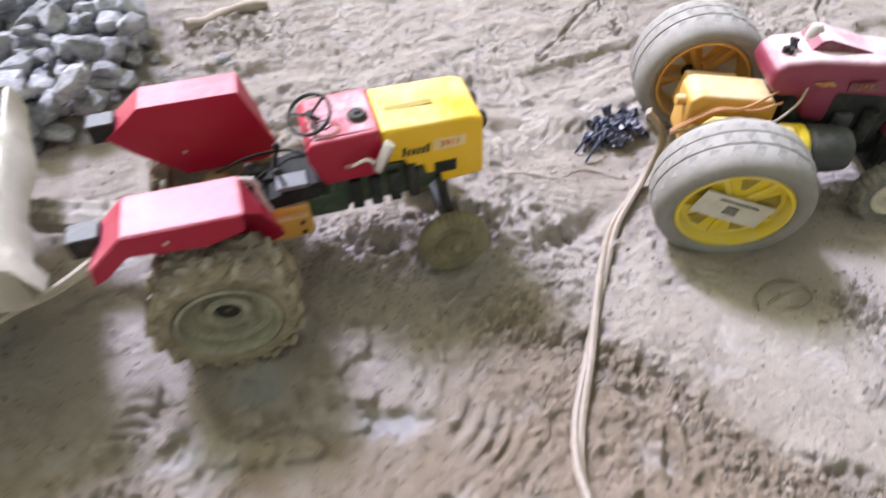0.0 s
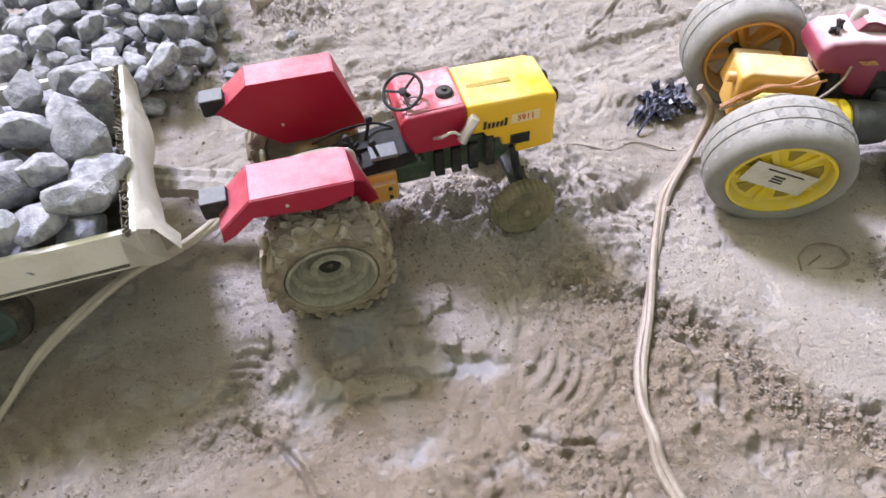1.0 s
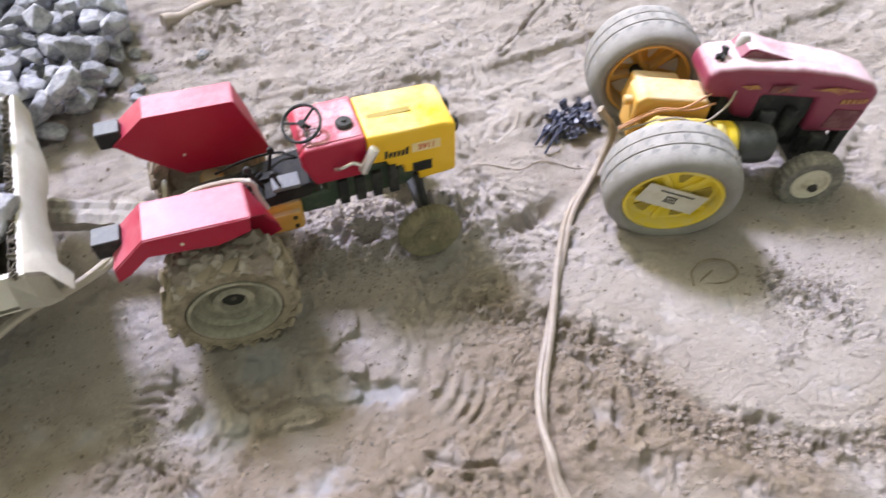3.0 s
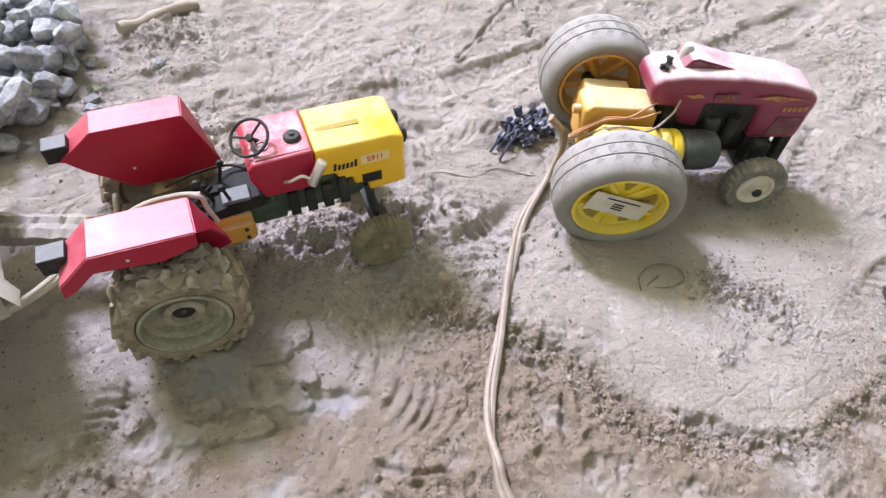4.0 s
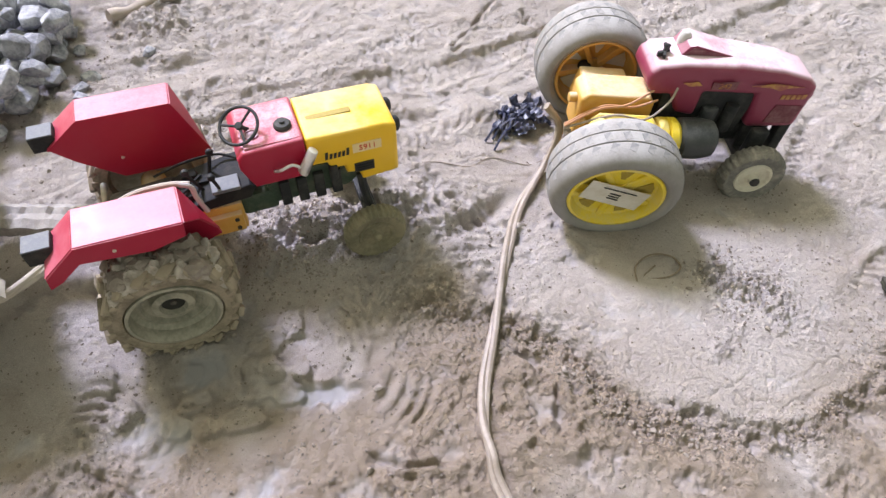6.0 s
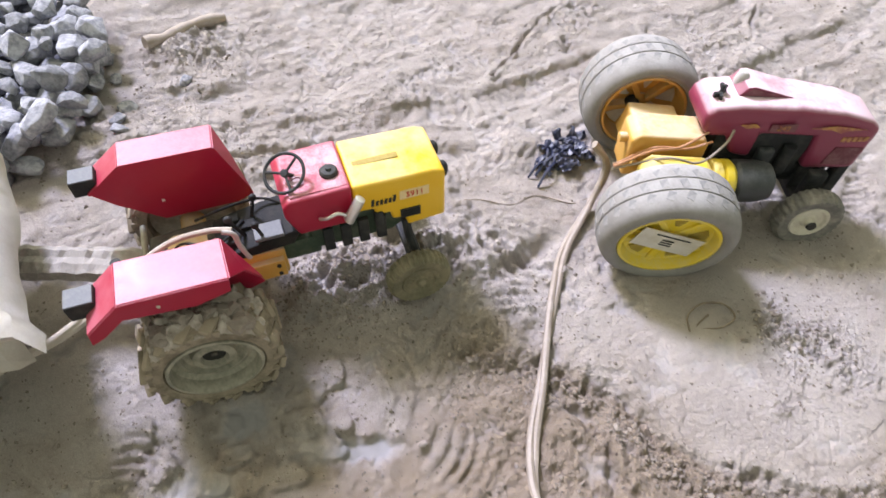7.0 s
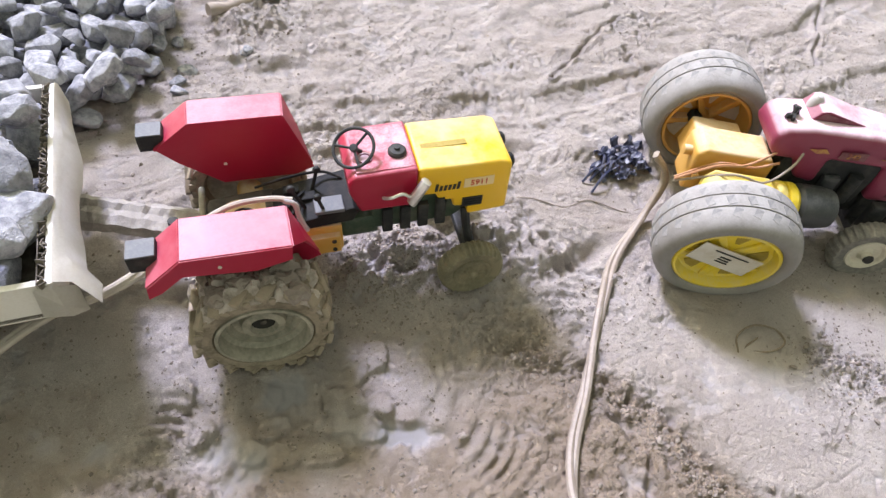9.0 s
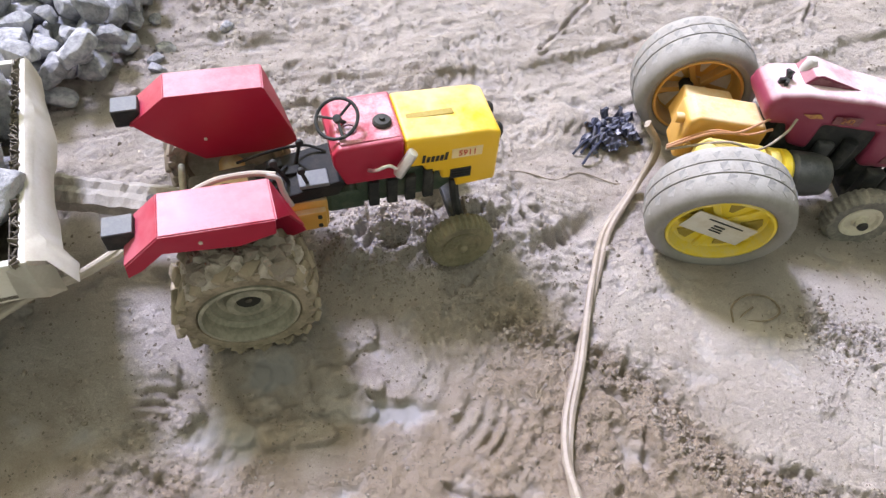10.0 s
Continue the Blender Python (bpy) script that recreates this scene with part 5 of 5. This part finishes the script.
def cord(points, r, label, mat=M_CORD, name="cord", twin=True):
    line = smooth_line(on_ground(points, r * 0.7), 10)
    ob = thing(name, Matrix.Identity(4), label, name)
    if not twin:
        part("strand", tube(line, r, 8), mat, ob, "", True)
        return
    for s in (0, 1):
        out = []
        for i, q in enumerate(line):
            d = (line[min(i + 1, len(line) - 1)] - line[max(i - 1, 0)]).normalized()
            side = d.cross(Vector((0, 0, 1))).normalized()
            a = i * 0.09 + math.pi * s
            out.append(q + side * (math.cos(a) * r * 0.5) + Vector((0, 0, math.sin(a) * r * 0.42)))
        part("strand", tube(out, r * 0.74, 8), mat, ob, "", True)


cord([(0.304, 0.116, 0.055), (0.315, 0.106, 0.036), (0.297, 0.090, 0.012), (0.261, 0.059, None), (0.233, 0.021, None), (0.212, -0.012, None), (0.191, -0.046, None), (0.172, -0.077, None), (0.160, -0.103, None), (0.155, -0.125, None), (0.153, -0.151, None), (0.165, -0.230, None), (0.190, -0.310, None)], 0.0036, "pale beige twin cord lying in a curve on the sand")
cord([(-0.064, 0.054, 0.072), (-0.074, 0.053, 0.064), (-0.098, 0.050, 0.052), (-0.130, 0.048, 0.040), (-0.159, 0.040, 0.026), (-0.191, 0.022, 0.012), (-0.213, 0.002, None), (-0.2235, -0.023, None), (-0.230, -0.048, None), (-0.238, -0.10, None), (-0.25, -0.19, None)], 0.0030, "pale beige cord running off behind the trailer", M_LIGHTCORD)
cord([(0.202, 0.131, None), (0.216, 0.126, None), (0.239, 0.115, None), (0.262, 0.118, None), (0.289, 0.104, None), (0.305, 0.105, None)], 0.0005, "thin pale string on the sand", M_CORD, "string", False)
cord([(0.198, 0.124, None), (0.207, 0.114, None), (0.203, 0.105, None)], 0.0004, "frayed end of thin string", M_CORD, "string", False)
cord([(0.312, -0.040, None), (0.318, -0.028, 0.010), (0.333, -0.023, 0.012), (0.350, -0.028, 0.010), (0.351, -0.040, None), (0.336, -0.044, None), (0.320, -0.038, 0.008), (0.333, -0.032, 0.010)], 0.0007, "thin dry stem curled into a loop", M_STEM, "dry_twig", False)


def stick(points, r, label):
    ob = thing("stick", Matrix.Identity(4), label, "stick")
    rr = random.Random(9)
    line = smooth_line(on_ground(points, r * 0.6), 8)
    part("bark", tube(line, r, 10, None, 1.0, lambda k: 1.0 + 0.12 * math.sin(k * 17) - 0.25 * k), M_TWIG, ob, "", True)


stick([(-0.030, 0.424, None), (-0.008, 0.434, None), (0.023, 0.445, None), (0.052, 0.454, None)], 0.0075, "dry brown stick lying on the sand")


def torn_film():
    rr = random.Random(21)
    ob = thing("torn_film", Matrix.Identity(4), "crumpled scraps of shiny black plastic film on sand", "plastic scrap")
    for i in range(17):
        cx, cy = 0.305 + rr.gauss(0, 0.011), 0.157 + rr.gauss(0, 0.012)
        k = rr.uniform(0.008, 0.018)
        base = ground_at(cx, cy)
        m = Matrix.Translation((cx, cy, base + rr.uniform(0.002, 0.011) * math.exp(-((cx - 0.310) / 0.02) ** 2))) @ Euler((rr.uniform(-0.4, 0.4), rr.uniform(-0.4, 0.4), rr.uniform(0, 6.3))).to_matrix().to_4x4()
        own = bmesh.new()
        bmesh.ops.create_grid(own, x_segments=9, y_segments=7, size=0.5, matrix=Matrix.Diagonal((k * rr.uniform(1, 2), k, k, 1)))
        for v in own.verts:
            v.co.z += 0.20 * k * math.sin(v.co.x / k * 6 + i) + 0.14 * k * math.sin(v.co.y / k * 9 + 2 * i) + rr.uniform(-0.10, 0.10) * k
            v.co.y += rr.uniform(-0.07, 0.07) * k
        bmesh.ops.solidify(own, geom=own.faces[:], thickness=0.0003)
        bmesh.ops.transform(own, matrix=m, verts=own.verts)
        part("scrap", own, M_PLASTIC, ob)
    for i in range(4):
        a = Vector((0.292 + rr.gauss(0, 0.008), 0.148 + rr.gauss(0, 0.008), 0))
        b = a + Vector((rr.uniform(-0.03, -0.005), rr.uniform(-0.03, 0.0), 0))
        a.z, b.z = ground_at(a.x, a.y) + 0.008, ground_at(b.x, b.y) + 0.001
        part("strip", tube(smooth_line([a, (a + b) / 2 + Vector((0, 0, 0.005)), b], 5), 0.0012, 5), M_PLASTIC, ob)


torn_film()


def dry_leaf(x, y, size, turn):
    bm = bmesh.new()
    n = 9
    mid = [bm.verts.new((size * (i / (n - 1) - 0.5), 0, 0.10 * size * math.sin(i / (n - 1) * 3.1))) for i in range(n)]
    for s in (-1, 1):
        edge = [bm.verts.new((size * (i / (n - 1) - 0.5), s * size * (0.26 * math.sin(math.pi * i / (n - 1)) * (0.8 + 0.3 * (i % 2)) + 0.003), 0.10 * size * math.sin(i / (n - 1) * 3.1) + 0.09 * size * (0.5 + 0.5 * (i % 2)))) for i in range(n)]
        for i in range(n - 1):
            bm.faces.new((mid[i], mid[i + 1], edge[i + 1], edge[i]))
    bmesh.ops.solidify(bm, geom=bm.faces[:], thickness=0.0004)
    ob = part("dry_leaf", bm, M_LEAF, at=pose(x, y, ground_at(x, y) + 0.001, 0, 0, turn))
    tagged(ob, "small dark curled dry leaf on the sand", "leaf")


dry_leaf(0.504, -0.106, 0.026, 60)


# ---- crumbs of sand ----
def crumbs():
    rr = np.random.RandomState(4)
    base = bmesh.new()
    bmesh.ops.create_icosphere(base, subdivisions=1, radius=1.0)
    bv = np.array([v.co[:] for v in base.verts])
    bf = np.array([[v.index for v in f.verts] for f in base.faces])
    base.free()
    n = 34000
    x, y = rr.uniform(-0.40, 0.75, n), rr.uniform(-0.24, 0.62, n)
    d, _, _ = near_line(x, y, RIDGE)
    chance = 0.10 + 0.9 * np.exp(-(d / 0.016) ** 2) + 0.9 * dome(x, y, 0.090, 0.081, 0.05, 0.04) + 0.7 * dome(x, y, 0.015, 0.402, 0.06, 0.05) + 0.6 * dome(x, y, 0.378, -0.061, 0.06, 0.045) + 0.5 * dome(x, y, 0.194, 0.031, 0.05, 0.04) + 0.3 * (fbm(x, y, 0.1, 5, 3) > 0.12)
    keep = rr.uniform(0, 1, n) < chance
    x, y = x[keep], y[keep]
    more = 2400
    k = rr.randint(0, len(RIDGE) - 1, more)
    t = rr.uniform(0, 1, more)
    p = np.array(RIDGE)
    xm = p[k, 0] * (1 - t) + p[k + 1, 0] * t + rr.normal(-0.006, 0.008, more)
    ym = p[k, 1] * (1 - t) + p[k + 1, 1] * t + rr.normal(-0.008, 0.007, more)
    near = 5000
    x, y = np.concatenate([x, rr.uniform(-0.25, 0.50, near)]), np.concatenate([y, 0.06 - 0.28 * rr.uniform(0, 1, near) ** 0.8])
    x, y = np.concatenate([x, xm, rr.normal(0.086, 0.028, 1500), rr.normal(0.388, 0.026, 1100)]), np.concatenate([y, ym, rr.normal(0.075, 0.020, 1500), rr.normal(-0.061, 0.022, 1100)])
    n = len(x)
    size = np.clip(rr.lognormal(math.log(0.00060), 0.5, n), 0.0003, 0.0026)
    z = height(x, y) - size * 0.05
    d, _, side = near_line(x, y, RIDGE)
    dry = (soaked(x, y) < 0.2) & (rr.uniform(0, 1, n) > 0.85 * fan_at(x, y, d, side) * (1 - churned(x, y)))
    x, y, z, size = x[dry], y[dry], z[dry], size[dry]
    n = len(x)
    turn = rr.uniform(0, 6.3, n)
    stretch = rr.uniform(0.6, 1.3, (n, 1, 3))
    v = bv[None] * stretch * (1 + rr.uniform(-0.4, 0.35, (n, len(bv), 1))) * size[:, None, None]
    c, s = np.cos(turn)[:, None], np.sin(turn)[:, None]
    v = np.stack([v[..., 0] * c - v[..., 1] * s, v[..., 0] * s + v[..., 1] * c, v[..., 2]], -1) + np.stack([x, y, z], -1)[:, None]
    faces = (bf[None] + (np.arange(n) * len(bv))[:, None, None]).reshape(-1, 3)
    me = bpy.data.meshes.new("sand_crumbs")
    me.from_pydata(v.reshape(-1, 3).tolist(), [], faces.tolist())
    me.materials.append(M_CLOD)
    tagged(new("sand_crumbs", me), "loose crumbs and clods of dry sand", "sand crumbs", kind="stuff")


crumbs()
